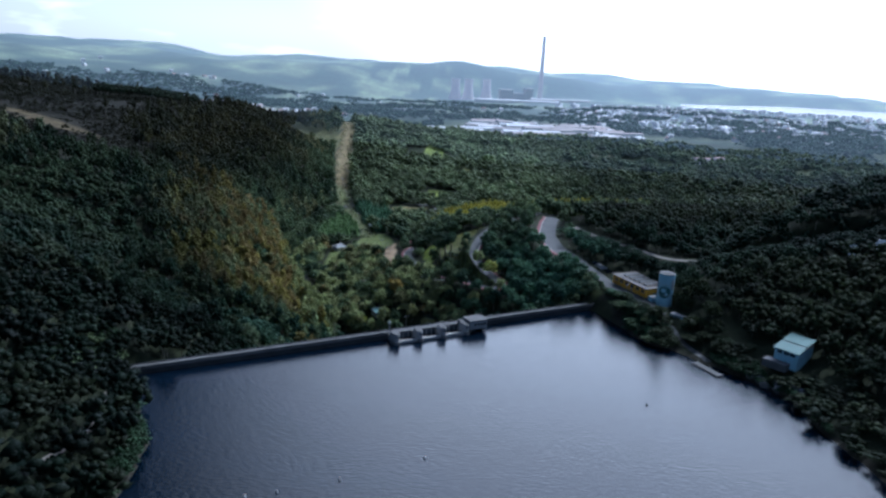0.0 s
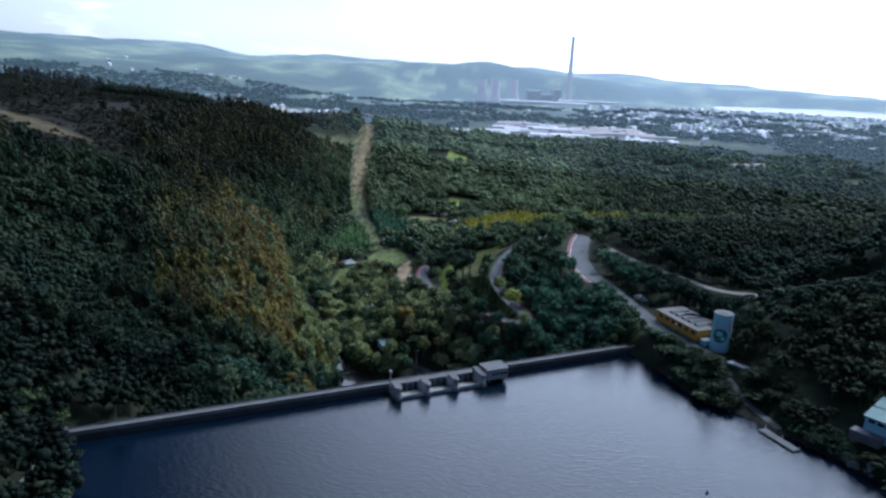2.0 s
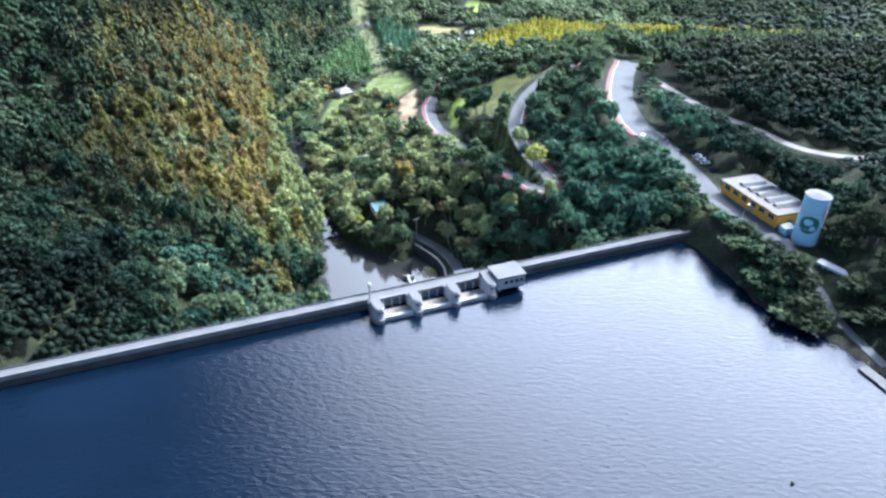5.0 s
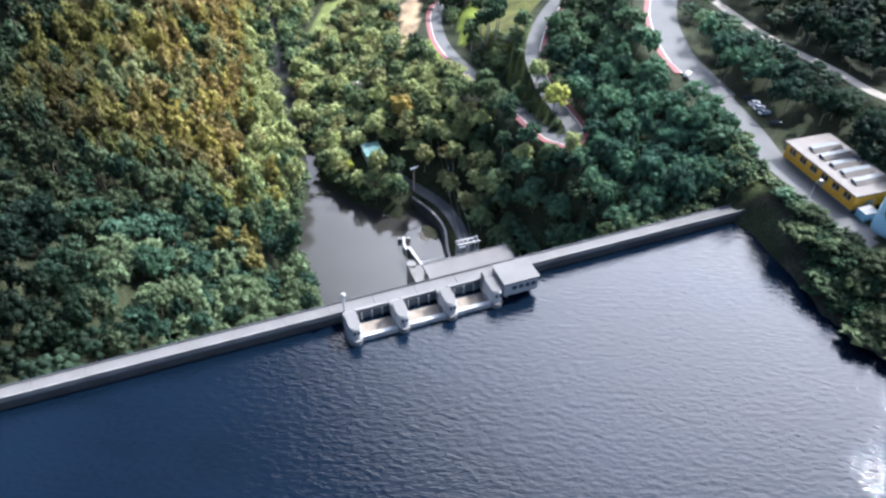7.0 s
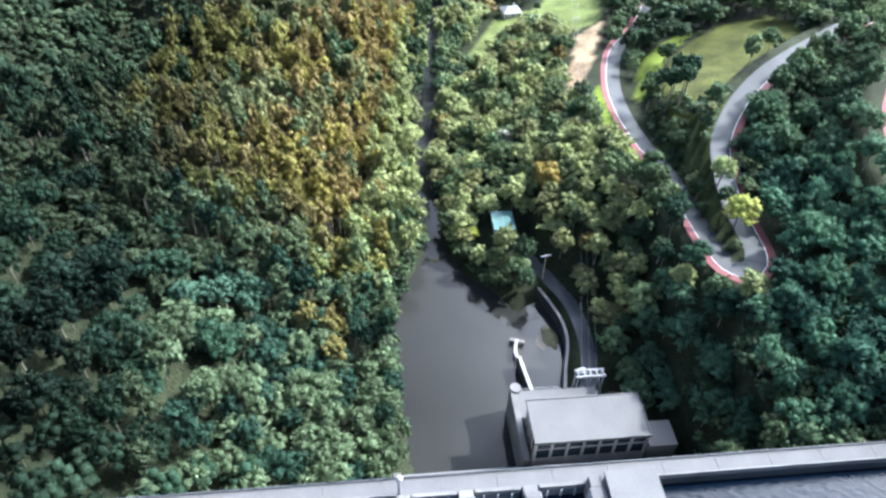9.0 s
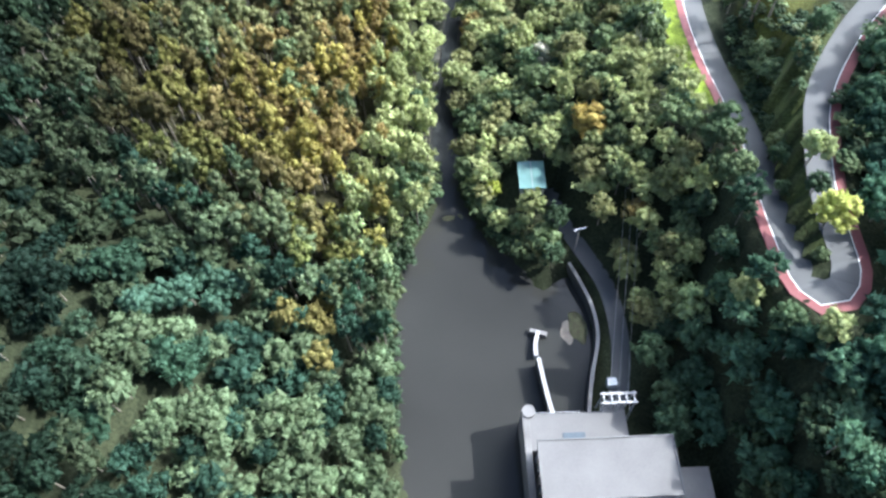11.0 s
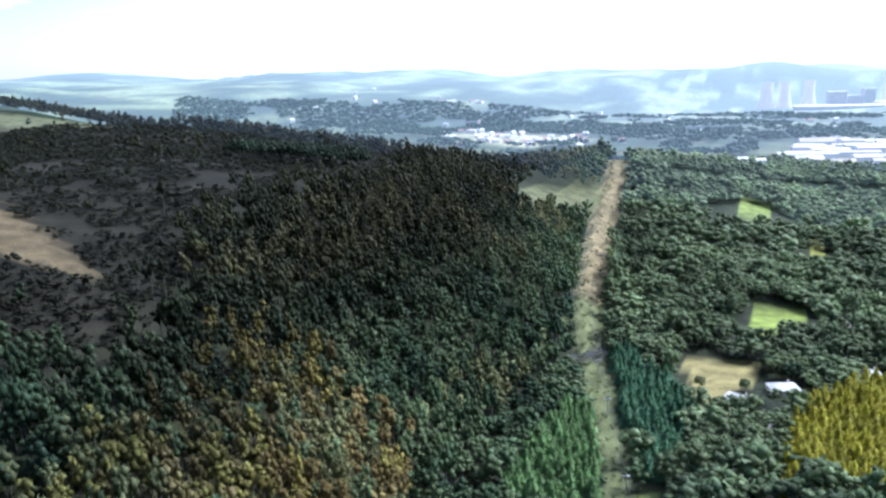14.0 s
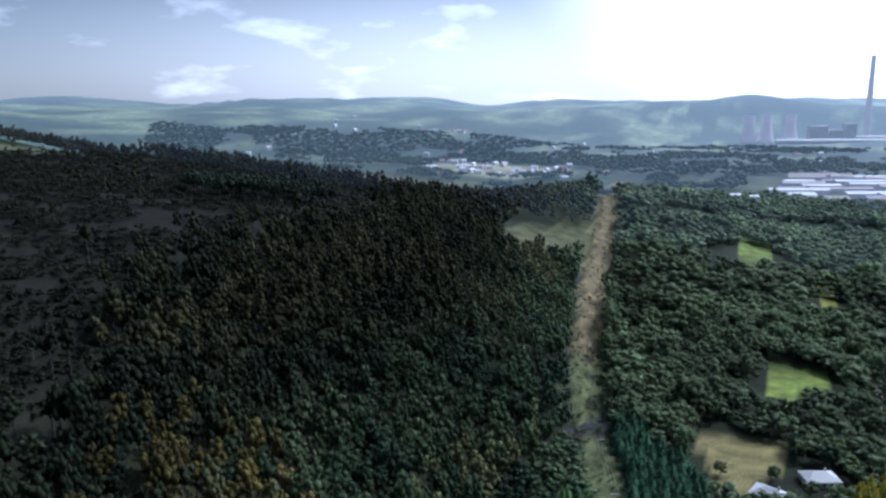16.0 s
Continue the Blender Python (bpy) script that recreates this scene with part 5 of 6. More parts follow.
KEEP = [(165, 316, 15), (-47, 470, 11), (-104, 659, 11), (-38, 816, 16), (-16, 841, 15), (30, 875, 10), (131, 370, 9), (-7, 416, 10), (1, 413, 10), (0, 549, 8), (29, 466, 6), (-107, 388, 9), (-113, 380, 6), (-102, 396, 6)]   # x, y and clear radius round buildings and lone trees


def clear_of(x, y, big):
    """Where trees may stand."""
    ok = ~inside(LAKE, x, y) & ~inside(POOL, x, y) & ~inside(YARD, x, y)
    for p in BARE:
        ok &= ~inside(p, x, y)
    s, d = dam_sd(x, y)
    ok &= ~((s > -119) & (s < 152) & (d > -5) & (d < 8.5)) & ~((s > 7) & (s < 80) & (d > 0) & (d < 57)) & ~((s > 70) & (s < 90) & (d > 22) & (d < 40))
    ok &= line_dist(ROAD[:LOT_FROM + 1], x, y)[0] > np.where(y > 612, 3.6, 7.5)
    for p, w in ((EARTH, 3.8), (LAWN, 3.5), (GLADE, 3.2), (VERGE, 3.2), (HAY, 8.0), (GREEN, 8.0), (GREEN_FAR, 8.0), (GREEN_SMALL, 7.0), (CLEARING, 5.0)):
        ok &= line_dist(p + p[:1], x, y)[0] > w
    ok &= line_dist(ROAD[LOT_FROM:LOT_TO + 1], x, y)[0] > 12.0
    ok &= line_dist(ROAD[LOT_TO:], x, y)[0] > 7.0
    for q, w in ((RAMP, 4), (SERVICE, 4.5), (SHORE_PATH, 2.6), (LANE, 2.6), (ROAD[6:19], 8.2)):
        ok &= line_dist(q, x, y)[0] > w
    for q in KEEP:
        ok &= np.hypot(x - q[0], y - q[1]) > q[2]
    ok &= line_dist(TRACK, x, y)[0] > 7.0
    ok &= line_dist(RIVER, x, y)[0] > np.where(y > 660, 0.8, np.where(y > 560, 2.6, 3.6))
    ok &= line_dist(POOL + POOL[:1], x, y)[0] > 1.2
    ok &= line_dist(LAKE + LAKE[:1], x, y)[0] > 0.4
    ok &= (line_dist(CUT, x, y)[0] > np.where(y < 800, 8, 11 + 0.006 * np.maximum(y - 800, 0))) | (y < 690)
    return ok


def scatter(x0, x1, y0, y1, step):
    a, b = np.meshgrid(np.arange(x0, x1, step), np.arange(y0, y1, step))
    x, y = a.ravel(), b.ravel()
    return x + rng.uniform(-0.45, 0.45, x.size) * step, y + rng.uniform(-0.45, 0.45, x.size) * step


GREENS = np.array([(0.054, 0.084, 0.046), (0.080, 0.118, 0.058), (0.118, 0.155, 0.074), (0.195, 0.200, 0.088), (0.250, 0.218, 0.062), (0.222, 0.174, 0.066), (0.270, 0.300, 0.130)])


def species(x, y):
    """Colour and habit by stand: river fringe, olive gums, slopes with their shade painted in."""
    n1, n2, n3 = vnoise(x, y, 70, 31), vnoise(x, y, 22, 32), rng.uniform(0, 1, x.size)
    xr = foot(y)
    left = x < xr
    k = np.where(n2 + 0.4 * n3 < 0.5, 0, np.where(n2 + 0.4 * n3 < 0.75, 1, 2))
    gum = left & (sm(395, 450, y) * sm(740, 640, y) * sm(8, 22, xr - x) * sm(140, 60, xr - x) * (0.55 + 0.9 * n1) > 0.20 + 0.5 * n3)
    k = np.where(gum, np.where(n2 * 0.6 + n3 * 0.4 < 0.42, 4, np.where(n2 * 0.6 + n3 * 0.4 < 0.60, 5, np.where(n3 < 0.82, 3, 2))), k)
    k = np.where(left & ~gum & (n1 > 0.6) & (n3 > 0.4), 3, k)
    fringe = np.abs(x - xr) < 19 + 8 * n1
    k = np.where(fringe & (n3 > 0.22 + 0.7 * sm(540, 640, y)) & (y > 425) & left, 6, k)
    mixed = ~left & (x - xr < 85) & (y > 440) & (y < 670)
    k = np.where(mixed & (n3 > 0.15), np.where(n3 > 0.975, 5, np.where(n3 > 0.56, 6, np.where(n3 > 0.36, 3, 2))), k)
    tallk = gum | (left & (y > 560)) | (left & (n1 > 0.5) & (y > 400))
    # shade painted into the leaf colours of both hillsides and the western shore
    stand_shade = (1 - 0.66 * sm(15, 90, xr - x - 0.05 * np.maximum(y - 480, 0)) * sm(500, 640, y)) * (1 - sm(58, 96, xr - x) * (0.60 * sm(570, 510, y) + 0.36 * sm(510, 570, y) * sm(700, 620, y))) * (1 - 0.12 * sm(25, 50, xr - x) * sm(480, 440, y)) * np.where((y < 345) & (x < -90), 0.5, 1.0) * (1 - 0.70 * sm(95, 120, x) * sm(690, 600, y)) * (1 - 0.45 * sm(120, 220, x) * sm(600, 690, y) * sm(1400, 1050, y))
    col = GREENS[k].copy()
    cutx = np.interp(y, [696, 741, 828, 905, 1017, 1335, 1600, 2070], [-82, -91, -117, -140, -158, -196, -240, -298])
    valley = (sm(660, 760, y) * sm(-5, 25, x - cutx) * sm(170, 70, x - 0.15 * (y - 700)))[:, None]
    stand_shade = stand_shade * (1 - 0.25 * sm(0, 60, cutx - x) * sm(690, 770, y))
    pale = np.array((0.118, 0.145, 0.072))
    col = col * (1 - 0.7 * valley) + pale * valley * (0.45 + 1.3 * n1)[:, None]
    # leaves on the slope beside the dam made bluer and less red
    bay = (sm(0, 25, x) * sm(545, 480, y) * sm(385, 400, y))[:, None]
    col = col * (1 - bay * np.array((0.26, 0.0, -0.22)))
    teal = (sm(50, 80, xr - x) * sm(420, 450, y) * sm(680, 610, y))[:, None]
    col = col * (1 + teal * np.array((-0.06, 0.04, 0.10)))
    # leaves low on the western bank darkened further
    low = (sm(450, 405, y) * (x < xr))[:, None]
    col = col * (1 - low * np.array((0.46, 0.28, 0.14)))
    return col * rng.uniform(0.7, 1.35, (x.size, 1)) * stand_shade[:, None] * (1 + (sm(40, 120, xr - x) * sm(560, 700, y) * np.where(k < 3, 1.0, 0.25))[:, None] * np.array((0.28, 0.0, -0.05))), tallk


def low_edge(x, y):
    """Greatest height of trees on the near side of lawns and tracks, lowered to keep the camera's view of them open."""
    top = np.full(x.size, 99.0)
    for d in range(4, 40, 5):
        on = inside(LAWN, x - 0.09 * d, y + d) | inside(EARTH, x - 0.06 * d, y + d) | (np.hypot(x - 0.15 * d + 104, y + d - 659) < 7)
        top = np.where(on, np.minimum(top, 1.5 + 0.35 * d), top)
        on = line_dist(TRACK, x + 0.30 * d, y + 0.95 * d)[0] < 2.6
        top = np.where(on, np.minimum(top, 1.5 + 0.32 * d), top)
    return top


def forest(lod, x, y, leaf="leaf"):
    ok = clear_of(x, y, lod)
    ok &= rng.uniform(0, 1, x.size) > 0.985 * heath(x, y)
    x, y = x[ok], y[ok]
    for poly in (CONIFER_A, CONIFER_B, CONIFER_C, CONIFER_D):
        i = inside(poly, x, y)
        x, y = x[~i], y[~i]
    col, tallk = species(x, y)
    if lod < 2:   # gums stand closer together than broadleaved trees
        ex, ey = x[tallk] + rng.uniform(2.4, 4.4, int(tallk.sum())), y[tallk] + rng.uniform(-4.0, 4.0, int(tallk.sum()))
        good = clear_of(ex, ey, lod) & (heath(ex, ey) < 0.5)
        ex, ey = ex[good], ey[good]
        ecol, _ = species(ex, ey)
        x, y, col, tallk = np.append(x, ex), np.append(y, ey), np.vstack([col, ecol]), np.append(tallk, np.ones(len(ex), bool))
    big = (1.0, 1.15, 1.45)[lod]
    for sel, kind, label in ((~tallk, "round", "broadleaved woodland, rounded crowns in many greens"), (tallk, "tall", "tall thin-stemmed gum trees, olive and brown")):
        k = int(sel.sum())
        if k:
            t = rng.uniform(8, 15, k) if kind == "round" else rng.uniform(15, 24, k)
            w = (rng.uniform(3.5, 6.4, k) if kind == "round" else rng.uniform(2.3, 4.0, k)) * big
            broad = np.where((y[sel] > 680) & (x[sel] > -100 - 0.2 * (y[sel] - 700)), rng.choice([0.8, 1.0, 1.25, 1.6], k), 1.0)
            w, t = w * broad, t * broad ** 0.7
            shore = line_dist(LAKE + LAKE[:1], x[sel], y[sel])[0]
            t = np.where((x[sel] > 80) & (y[sel] < 425) & (shore < 26), t * 0.45, t)
            t = np.minimum(t, low_edge(x[sel], y[sel]))
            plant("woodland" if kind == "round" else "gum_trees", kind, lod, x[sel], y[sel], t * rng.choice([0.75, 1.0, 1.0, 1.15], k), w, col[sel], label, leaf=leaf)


for poly, col, name, label in ((CONIFER_A, (0.125, 0.200, 0.075), "spruce_plantation", "dense dark green young conifers in rows"), (CONIFER_B, (0.070, 0.140, 0.075), "spruce_plantation", "blue-green young conifers beside the clearing"),
                               (CONIFER_C, (0.290, 0.270, 0.030), "larch_plantation", "yellow-green pointed conifers in a dense block"), (CONIFER_D, (0.085, 0.120, 0.045), "spruce_plantation", "dark green conifers along the ridge above the road")):
    bx, by = [q[0] for q in poly], [q[1] for q in poly]
    x, y = scatter(min(bx), max(bx), min(by), max(by), 5.2 if poly is CONIFER_C else 4.5)
    i = inside(poly, x, y) & clear_of(x, y, 0)
    x, y = x[i], y[i]
    k = len(x)
    plant(name, "spruce", 1, x, y, rng.uniform(8, 13, k) * (1.15 if poly is CONIFER_C else 1.0), rng.uniform(2.6, 3.8, k) * (1.4 if poly is CONIFER_C else 1.2), np.array(col) * rng.uniform(0.75, 1.3, (k, 1)), label)


def in_core(x, y):
    return (y > 330) & (y < 640) & (x > -190) & (x < np.where(y < 500, 150, 75))


x, y = scatter(-190, 150, 330, 640, 6.3)
i = in_core(x, y)
forest(0, x[i], y[i])
x, y = scatter(-520, 340, 190, 1100, 7.6)
i = ~in_core(x, y) & (np.hypot(x, y) > 150)
forest(1, x[i], y[i])
x, y = scatter(-1500, 900, 120, 1900, 10.0)
i = ~((x > -520) & (x < 340) & (y > 190) & (y < 1100)) & (np.hypot(x, y) < 1850) & (np.abs(x) < 0.85 * y + 220) & (vnoise(x, y, 110, 41) * 0.65 + vnoise(x, y, 45, 42) * 0.35 < np.where((y > 1150) & (x > -150), 0.68, 0.9))
x, y = x[i], y[i]
i = np.hypot(x, y) > 1250
forest(2, x[~i], y[~i])
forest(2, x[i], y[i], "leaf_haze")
# bushes between the road and the shore
x, y = scatter(-140, 160, 190, 426, 2.6)
shore = line_dist(LAKE + LAKE[:1], x, y)[0]
s, d = dam_sd(x, y)
i = ((x > 92) & (x < 132) & (y > 338) & clear_of(x, y, 0) & ~((x > 114) & (y < 352))) | (~inside(LAKE, x, y) & (shore > 0.5) & (shore < 9) & (np.hypot(x - 165, y - 316) > 14) & (line_dist(SHORE_PATH, x, y)[0] > 2.4) & (line_dist(RAMP, x, y)[0] > 3.5) & ~((x > 114) & (y < 352) & (y > 318) & (x < 136)) & (line_dist(ROAD, x, y)[0] > 7) & ((d < -2.5) | (s < -123) | (s > 155)) & ~inside(YARD, x, y))
x, y = x[i], y[i]
k = len(x)
plant("shore_bushes", "round", 1, x, y, rng.uniform(2.0, 5.0, k), rng.uniform(1.8, 3.4, k), np.array((0.035, 0.065, 0.032)) * rng.uniform(0.6, 1.4, (k, 1)), "dense dark bushes along the shore", "bushes")
# bushes at both ends of the dam and inside the hairpin
x, y = scatter(-160, 140, 240, 560, 3.0)
s, d = dam_sd(x, y)
ends = ((s > -150) & (s < -116.5) & (d > 7) & (d < 26)) | ((s > -150) & (s < -122) & (d > -12) & (d < 8)) | ((s > 92) & (s < 160) & (d > 5.5) & (d < 45)) | ((s > 149) & (s < 175) & (d > -40) & (d < 8) & ~((s < 151) & (d > -1)))
bend = inside([(-9, 560), (0, 560), (8, 546), (16, 532), (30, 530), (36, 480), (28, 470), (14, 494), (4, 514), (-4, 532)], x, y) & (rng.uniform(0, 1, x.size) < 0.7)
ends |= inside([(72, 394), (80, 413), (91, 425), (100, 410), (108, 396), (108, 380), (95, 384), (84, 391)], x, y) & (d > 5.5)
ends |= (s > 147) & (s < 160) & (d > -9) & (d < 12) & (line_dist(ROAD, x, y)[0] > 5.0)
bank = (line_dist(POOL + POOL[:1], x, y)[0] < 6) & ~inside(POOL, x, y) & (x < -40) & (y > 380) & (y < 500) & (line_dist(RIVER, x, y)[0] > 4)
i = (ends | bend | bank) & ~inside(LAKE, x, y) & (line_dist(ROAD, x, y)[0] > np.where(bend | (x > 90), 5.0, 6.0)) & ~inside(YARD, x, y) & (np.hypot(x + 47, y - 470) > 8) & (line_dist(ROAD[LOT_FROM:LOT_TO + 1], x, y)[0] > 9.5)
x, y = x[i], y[i]
k = len(x)
plant("thicket", "round", 1, x, y, rng.uniform(3.0, 7.0, k) * np.where(((x > -15) & (x < 40) & (y > 465)) | ((x > 92) & (y < 425)), 0.5, 1.0), rng.uniform(2.2, 3.8, k), GREENS[rng.integers(0, 3, k)] * rng.uniform(0.7, 1.2, (k, 1)), "dense green bushes on the slope", "bushes")
# scrub on the cleared strip and under the power line
x, y = scatter(-300, -60, 690, 1500, 3.4)
dist = line_dist(CUT, x, y)[0]
i = (dist < 11) & (rng.uniform(0, 1, x.size) < np.where(y < 1000, 0.28, 0.10) + 0.045 * dist)
x, y = x[i], y[i]
k = len(x)
plant("scrub", "round", 2, x, y, rng.uniform(0.8, 2.4, k), rng.uniform(0.8, 2.0, k), np.array((0.13, 0.15, 0.06)) * rng.uniform(0.6, 1.4, (k, 1)), "low scrub on the cleared strip", "bushes")
x, y = scatter(-1000, -280, 590, 1190, 4.6)
i = (heath(x, y) > 0.3) & ~inside(CLEARING, x, y) & (vnoise(x, y, 18, 62) > 0.30) & (np.abs(x) < 0.95 * y)
x, y = x[i], y[i]
k = len(x)
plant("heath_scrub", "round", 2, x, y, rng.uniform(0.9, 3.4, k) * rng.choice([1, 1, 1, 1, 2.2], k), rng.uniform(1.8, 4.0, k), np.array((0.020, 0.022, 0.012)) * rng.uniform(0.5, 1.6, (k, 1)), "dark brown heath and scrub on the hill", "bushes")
x, y = scatter(-500, -330, 920, 1010, 6.0)
i = (((x + 412) / 66) ** 2 + ((y - 962 - 0.22 * (x + 412)) / 24) ** 2 < 0.7 + 0.6 * vnoise(x, y, 25, 66))
x, y = x[i], y[i]
k = len(x)
plant("ridge_pines", "tall", 1, x, y, rng.uniform(14, 19, k), rng.uniform(3.4, 4.8, k), np.array((0.030, 0.045, 0.026)) * rng.uniform(0.7, 1.3, (k, 1)), "dark pines along the top of the hill")
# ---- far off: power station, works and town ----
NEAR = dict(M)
# haze painted into the materials of far things as emission
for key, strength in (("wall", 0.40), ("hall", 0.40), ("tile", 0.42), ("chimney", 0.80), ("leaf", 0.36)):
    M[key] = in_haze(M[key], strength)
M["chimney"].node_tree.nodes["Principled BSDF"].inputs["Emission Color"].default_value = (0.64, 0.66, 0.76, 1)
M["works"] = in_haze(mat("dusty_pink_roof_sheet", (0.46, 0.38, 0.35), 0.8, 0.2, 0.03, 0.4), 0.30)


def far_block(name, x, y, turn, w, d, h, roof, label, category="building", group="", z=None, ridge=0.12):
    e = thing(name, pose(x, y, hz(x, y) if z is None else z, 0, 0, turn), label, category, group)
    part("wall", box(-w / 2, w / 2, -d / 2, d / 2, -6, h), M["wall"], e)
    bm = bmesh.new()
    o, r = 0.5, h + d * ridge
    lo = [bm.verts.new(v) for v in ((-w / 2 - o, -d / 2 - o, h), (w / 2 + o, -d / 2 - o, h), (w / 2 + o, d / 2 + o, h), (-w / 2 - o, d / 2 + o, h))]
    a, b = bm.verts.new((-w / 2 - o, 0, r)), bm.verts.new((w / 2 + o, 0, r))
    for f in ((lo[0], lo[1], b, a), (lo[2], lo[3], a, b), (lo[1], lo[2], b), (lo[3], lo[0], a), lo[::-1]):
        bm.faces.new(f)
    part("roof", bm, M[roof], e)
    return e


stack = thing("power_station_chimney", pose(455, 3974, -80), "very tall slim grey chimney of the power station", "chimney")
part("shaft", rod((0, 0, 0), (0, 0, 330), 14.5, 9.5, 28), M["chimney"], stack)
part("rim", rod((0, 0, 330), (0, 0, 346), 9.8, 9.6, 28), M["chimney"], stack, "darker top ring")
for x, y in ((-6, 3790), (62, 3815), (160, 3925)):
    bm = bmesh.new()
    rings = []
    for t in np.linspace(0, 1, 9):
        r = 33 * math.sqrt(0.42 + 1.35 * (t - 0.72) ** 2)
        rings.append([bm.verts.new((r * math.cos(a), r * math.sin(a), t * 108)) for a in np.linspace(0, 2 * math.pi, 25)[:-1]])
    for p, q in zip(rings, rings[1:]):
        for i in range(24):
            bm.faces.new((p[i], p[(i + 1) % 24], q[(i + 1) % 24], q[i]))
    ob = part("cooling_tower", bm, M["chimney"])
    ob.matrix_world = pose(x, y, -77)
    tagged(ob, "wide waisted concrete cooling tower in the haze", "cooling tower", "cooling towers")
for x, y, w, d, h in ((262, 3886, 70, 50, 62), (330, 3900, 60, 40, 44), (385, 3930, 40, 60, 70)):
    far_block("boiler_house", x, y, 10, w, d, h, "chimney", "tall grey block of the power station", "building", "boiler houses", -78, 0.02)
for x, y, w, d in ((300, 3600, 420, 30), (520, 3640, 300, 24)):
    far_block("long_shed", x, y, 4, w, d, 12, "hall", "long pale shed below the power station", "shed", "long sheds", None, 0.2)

# works: rows of halls of unequal length, in dusty pinks and greys
wr = np.random.default_rng(5)
for row in range(9):
    y0 = 1850 + row * 46 + wr.uniform(-8, 8)
    x0 = -10 + row * 7 + wr.uniform(-12, 12)
    while x0 < 455:
        w, d, h = wr.uniform(38, 120), wr.uniform(18, 34), wr.uniform(6, 11)
        if wr.uniform() < 0.8:
            far_block("works_hall", x0 + w / 2, y0 + 0.2 * (x0 + w / 2), 11, w, d, h, "works" if wr.uniform() < 0.7 else "hall", "long factory hall with a dusty pale sheet roof", "factory", "factory halls", None, 0.10)
        x0 += w + wr.uniform(5, 26)
for x, y in ((-56, 1690), (-30, 1676)):
    far_block("mill_tower", x, y, 12, 15, 17, 19, "hall", "square grey block with a white roof", "building", "mill towers", None, 0.1)
far_block("mill_shed", -20, 1640, 12, 30, 16, 5, "hall", "low white-roofed shed beside the mill", "shed")
for x, y, w in ((520, 1496, 34), (565, 1525, 22)):
    far_block("apartment_house", x, y, 10, w, 14, 12, "tile", "tan apartment house among trees", "building", "tan houses")
for x, y in ((236, 402), (252, 398)):
    far_block("chalet", x, y, 30, 12, 8, 4, "hall", "white-roofed house in the dark wood", "house", "houses in the wood")

# town houses: two patterns, each house a thing of its own
tr = np.random.default_rng(11)
pats = []
for roof, label in (("tile", "small town house with a red tile roof"), ("hall", "small town house with a pale roof")):
    pats.append(far_block("town_house", 620, 2300 + 40 * len(pats), 20, 16, 12, 8, roof, label, "house", "houses of the town", None, 0.3))
spots = []
while len(spots) < 240:
    u = tr.uniform(0, 1)
    if u < 0.62:
        x, y = tr.uniform(380, 1750), tr.uniform(1950, 3150)
        x += 0.12 * (y - 2000)
        if tr.uniform() < 0.25 * abs(y - 2500) / 600:
            continue
    elif u < 0.8:
        x, y = tr.normal(-620, 110), tr.normal(2270, 90)
    else:
        x, y = tr.uniform(-1700, 300), tr.uniform(2250, 3300)
    if not inside(LAGOON, np.array([x]), np.array([y]))[0]:
        spots.append((x, y))
for i, (x, y) in enumerate(spots):
    ob = copy_thing(pats[i % 2 if tr.uniform() < 0.6 else 1], pose(x, y, hz(x, y), 0, 0, tr.uniform(0, 90)))
# closer-packed rows behind them, one mass
VS, FS = [], []
cube = np.array([(a, b, c) for a in (-0.5, 0.5) for b in (-0.5, 0.5) for c in (0, 1)], float)
cf = np.array([(0, 1, 3, 2), (4, 6, 7, 5), (0, 4, 5, 1), (2, 3, 7, 6), (1, 5, 7, 3)])
k = 0
for i in range(520):
    y = tr.uniform(2250, 3350)
    x = tr.uniform(330, 2100) + 0.1 * (y - 2200)
    a = tr.uniform(0, 1.5)
    w, d, h = tr.uniform(12, 40), tr.uniform(10, 18), tr.uniform(6, 16)
    v = cube * (w, d, h + 6) - (0, 0, 6)
    v = np.column_stack([v[:, 0] * math.cos(a) - v[:, 1] * math.sin(a) + x, v[:, 0] * math.sin(a) + v[:, 1] * math.cos(a) + y, v[:, 2] + hz(x, y)])
    VS.append(v), FS.append(cf + 8 * k)
    k += 1
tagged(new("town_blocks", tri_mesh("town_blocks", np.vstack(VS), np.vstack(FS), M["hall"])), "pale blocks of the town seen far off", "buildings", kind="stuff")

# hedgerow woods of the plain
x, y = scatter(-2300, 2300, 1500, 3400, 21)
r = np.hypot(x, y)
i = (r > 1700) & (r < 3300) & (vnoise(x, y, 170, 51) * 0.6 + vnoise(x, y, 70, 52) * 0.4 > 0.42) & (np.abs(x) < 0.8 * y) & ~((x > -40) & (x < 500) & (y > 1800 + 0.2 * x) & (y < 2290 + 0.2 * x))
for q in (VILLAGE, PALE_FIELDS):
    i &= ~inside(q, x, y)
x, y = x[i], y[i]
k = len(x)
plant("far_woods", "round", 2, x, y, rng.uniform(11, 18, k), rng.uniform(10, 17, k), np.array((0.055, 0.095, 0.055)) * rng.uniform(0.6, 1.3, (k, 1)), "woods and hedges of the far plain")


M.update(NEAR)


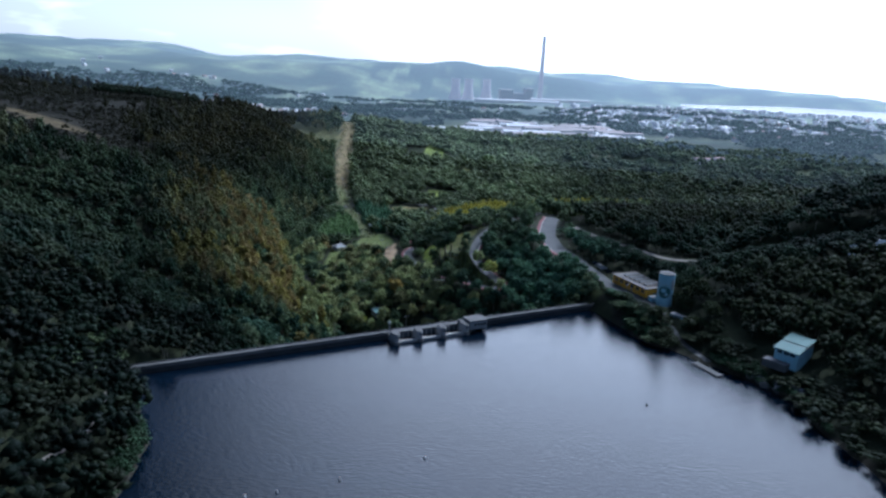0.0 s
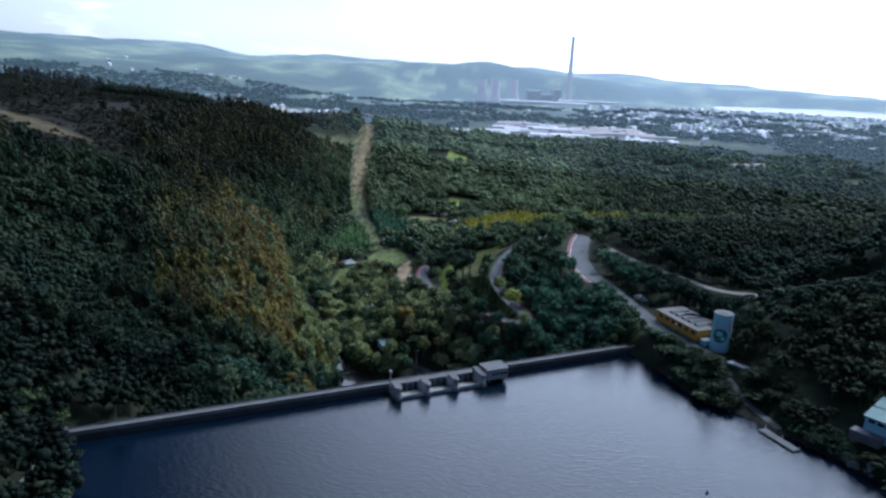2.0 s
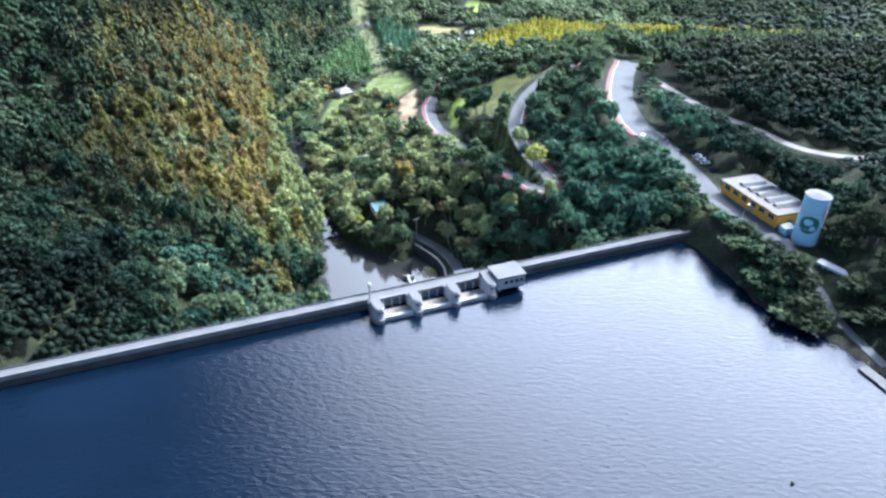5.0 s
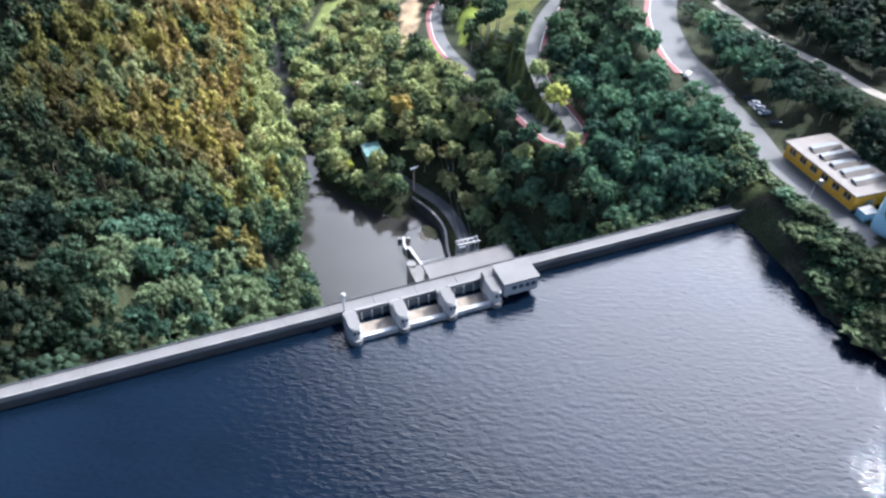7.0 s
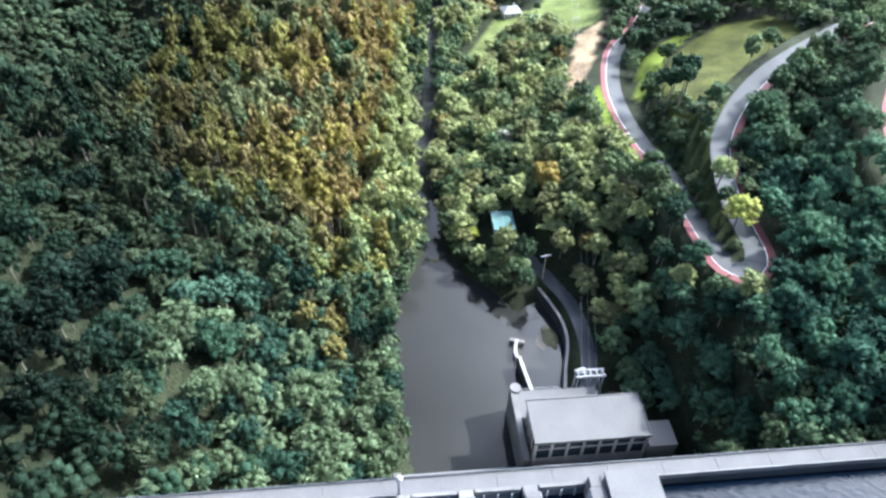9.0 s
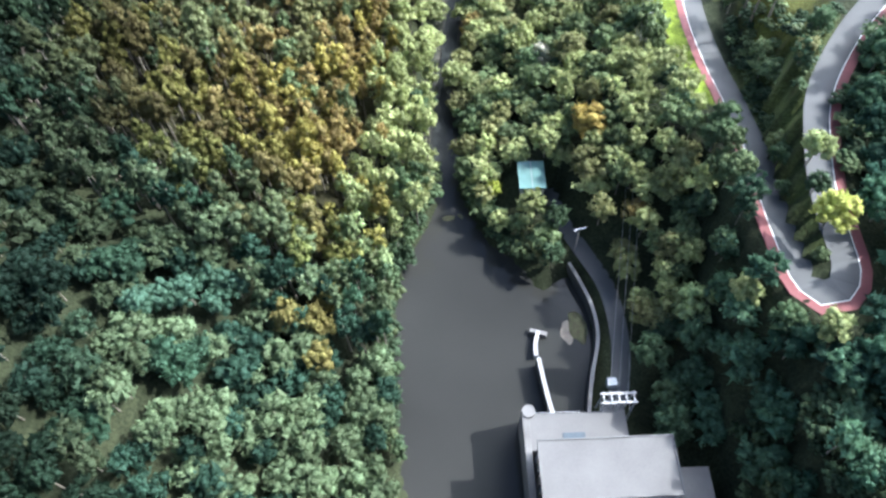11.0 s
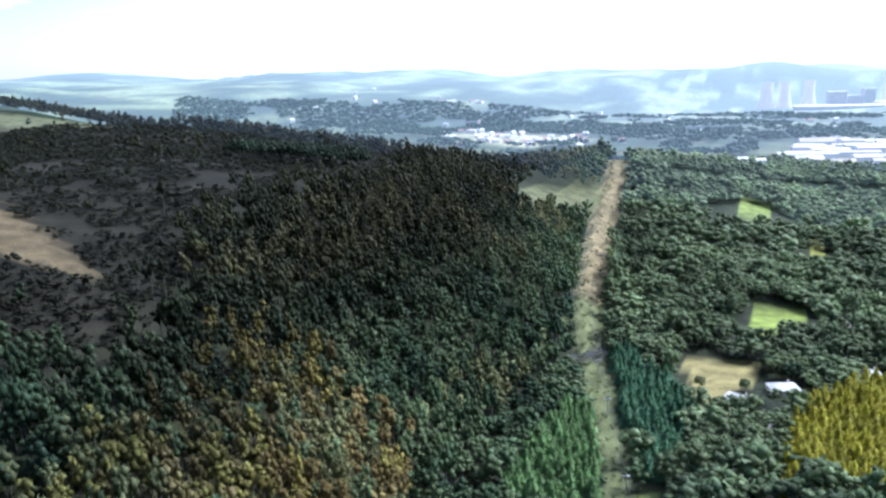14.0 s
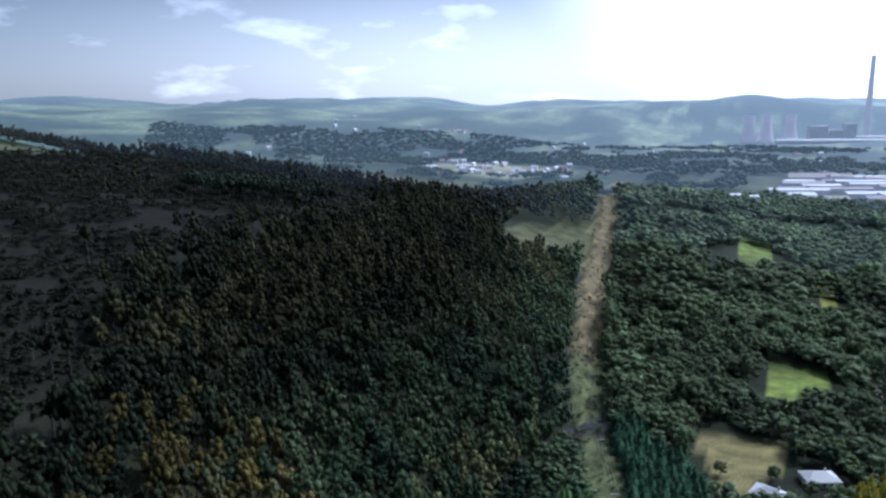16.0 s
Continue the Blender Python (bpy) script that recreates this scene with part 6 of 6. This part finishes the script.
# ---- trees that stand alone ----
def lone_tree(name, x, y, tall, wide, colour, kind, label, group=""):
    """Trunk, limbs and a crown of many clumps."""
    e = thing(name, pose(x, y, hz(x, y), 0, 0, rng.uniform(0, 360)), label, "tree", group)
    base = 0.55 if kind == "pine" else 0.30
    tr_ = part("trunk", rod((0, 0, -0.6), (0.2, 0.1, tall * 0.75), tall * 0.022 + 0.08, tall * 0.008, 8), M["bark"], e)
    for i in range(5):
        a = i * 1.26 + rng.uniform(0, 0.8)
        z = tall * (base + 0.06 * i)
        part("limb", rod((0.1, 0, z), (wide * 0.55 * math.cos(a), wide * 0.55 * math.sin(a), z + tall * 0.16), tall * 0.009, 0.03, 5), M["bark"], tr_)
    v, f = crown_shape(24, 420, 0.78 if kind == "pine" else 0.60, 0.20 if kind == "pine" else 0.38, 0.22 if kind == "pine" else 0.40, 0.80, ICO1)
    v = v * np.array([wide, wide, tall])
    me = tri_mesh("crown", v, f, M["leaf"], np.repeat(np.array([colour]), len(v), 0), "leaf", True)
    c = new("crown", me)
    c.parent = e
    return e


for x, y, t in ((-5.5, 556, 19), (-2.0, 550, 22), (2.5, 547, 21), (-1.5, 561, 18), (3.5, 555, 20)):
    lone_tree("pine", x, y, t, 4.4, (0.045, 0.080, 0.045), "pine", "dark pine with a bare leaning trunk on the meadow", "pines on the meadow")
lone_tree("willow", 29.5, 463, 11.5, 6.0, (0.36, 0.38, 0.10), "round", "bright yellow-green tree inside the road's bend")
for x, y, t, w, c in ((17, 487, 9, 4.0, 1), (25, 471, 7, 3.4, 0), (15.5, 493, 8, 3.6, 6), (13, 511, 8, 3.6, 3), (20, 476, 5, 2.8, 1), (31, 456, 5, 2.6, 2), (5, 460, 11, 4.4, 6), (19, 444, 11, 4.4, 6), (36, 435, 11, 4.2, 6), (8, 478, 10, 4.4, 2), (11, 459, 10, 4.0, 1), (3, 472, 11, 4.6, 0), (0, 488, 11, 4.6, 1), (28, 437, 11, 4.4, 1)):
    lone_tree("oak", x, y, t, w, tuple(GREENS[c]), "round", "leafy tree on the bank beside the bend of the road", "trees in the bend")
lone_tree("poplar", 22, 479, 12, 4.6, (0.30, 0.34, 0.15), "round", "pale green tree inside the road's bend")
for x, y, t, w, c in ((10, 515, 6, 3.4, 0), (14, 524, 6, 3.6, 1), (13, 503, 6, 3.2, 2), (-12, 575, 9, 4.2, 0), (-10, 600, 10, 4.6, 0), (-6, 622, 10, 5, 0), (2, 640, 11, 5, 1), (11, 540, 5, 2.6, 0),
                      (-20, 655, 11, 5.2, 1), (-12, 665, 12, 5.4, 0), (0, 660, 12, 5.5, 1), (14, 662, 11, 5, 0), (26, 655, 11, 5, 1), (-42, 668, 10, 5, 2), (-45, 685, 11, 4.6, 1),
                      (-90, 664, 6, 2.6, 1), (-112, 668, 7, 3, 0), (-34, 900, 12, 6, 1), (-24, 872, 11, 5.5, 0), (-10, 862, 12, 7, 0), (6, 868, 12, 6, 1), (-36, 838, 7, 4, 2), (-60, 838, 7, 4, 3), (8, 905, 10, 4, 0)):
    lone_tree("oak", x, y, t, w, tuple(GREENS[c] * 1.0), "round", "broad dark green tree standing at the edge of a field" if c < 2 else "lighter green tree beside a field", "field trees")
for x, y, t, w in ((-108, 388, 12, 5.0), (-114, 379, 12, 5.0), (-101, 397, 12, 4.6), (-106, 395, 11, 4.5), (-111, 384, 11, 4.5), (-101, 390, 11, 4.2)):
    lone_tree("eucalyptus", x, y, t, w, (0.058, 0.108, 0.070), "round", "bushy blue-green eucalyptus among darker trees", "blue-green eucalyptus")
for x, y, t, w in ((-86, 397, 15, 5.5), (-78, 399, 16, 5.5), (-74, 391, 14, 5.0), (-92, 421, 16, 5.0), (-81, 408, 15, 5.0)):
    lone_tree("gum_tree", x, y, t, w, (0.165, 0.148, 0.050), "round", "olive-brown gum tree near the tailwater", "olive-brown gums")
lone_tree("oak", -35, 489, 14, 6.8, (0.250, 0.190, 0.055), "round", "golden-brown broadleaved tree above the hut")
lone_tree("birch", -56, 466.5, 7, 3.2, (0.300, 0.330, 0.060), "round", "small yellow-green tree beside the hut")
lone_tree("willow", -62, 520, 11, 5.0, (0.330, 0.320, 0.250), "round", "greyish pale flowering tree in the riverside wood")
for x, y, t, w in ((-141, 521, 20, 4.6), (-147, 528, 21, 4.8), (-137, 529, 18, 4.2), (-143, 536, 20, 4.6), (-151, 535, 17, 4.2)):
    lone_tree("cypress", x, y, t, w, (0.045, 0.080, 0.040), "round", "tall dark green conifer among olive gums", "dark conifers")
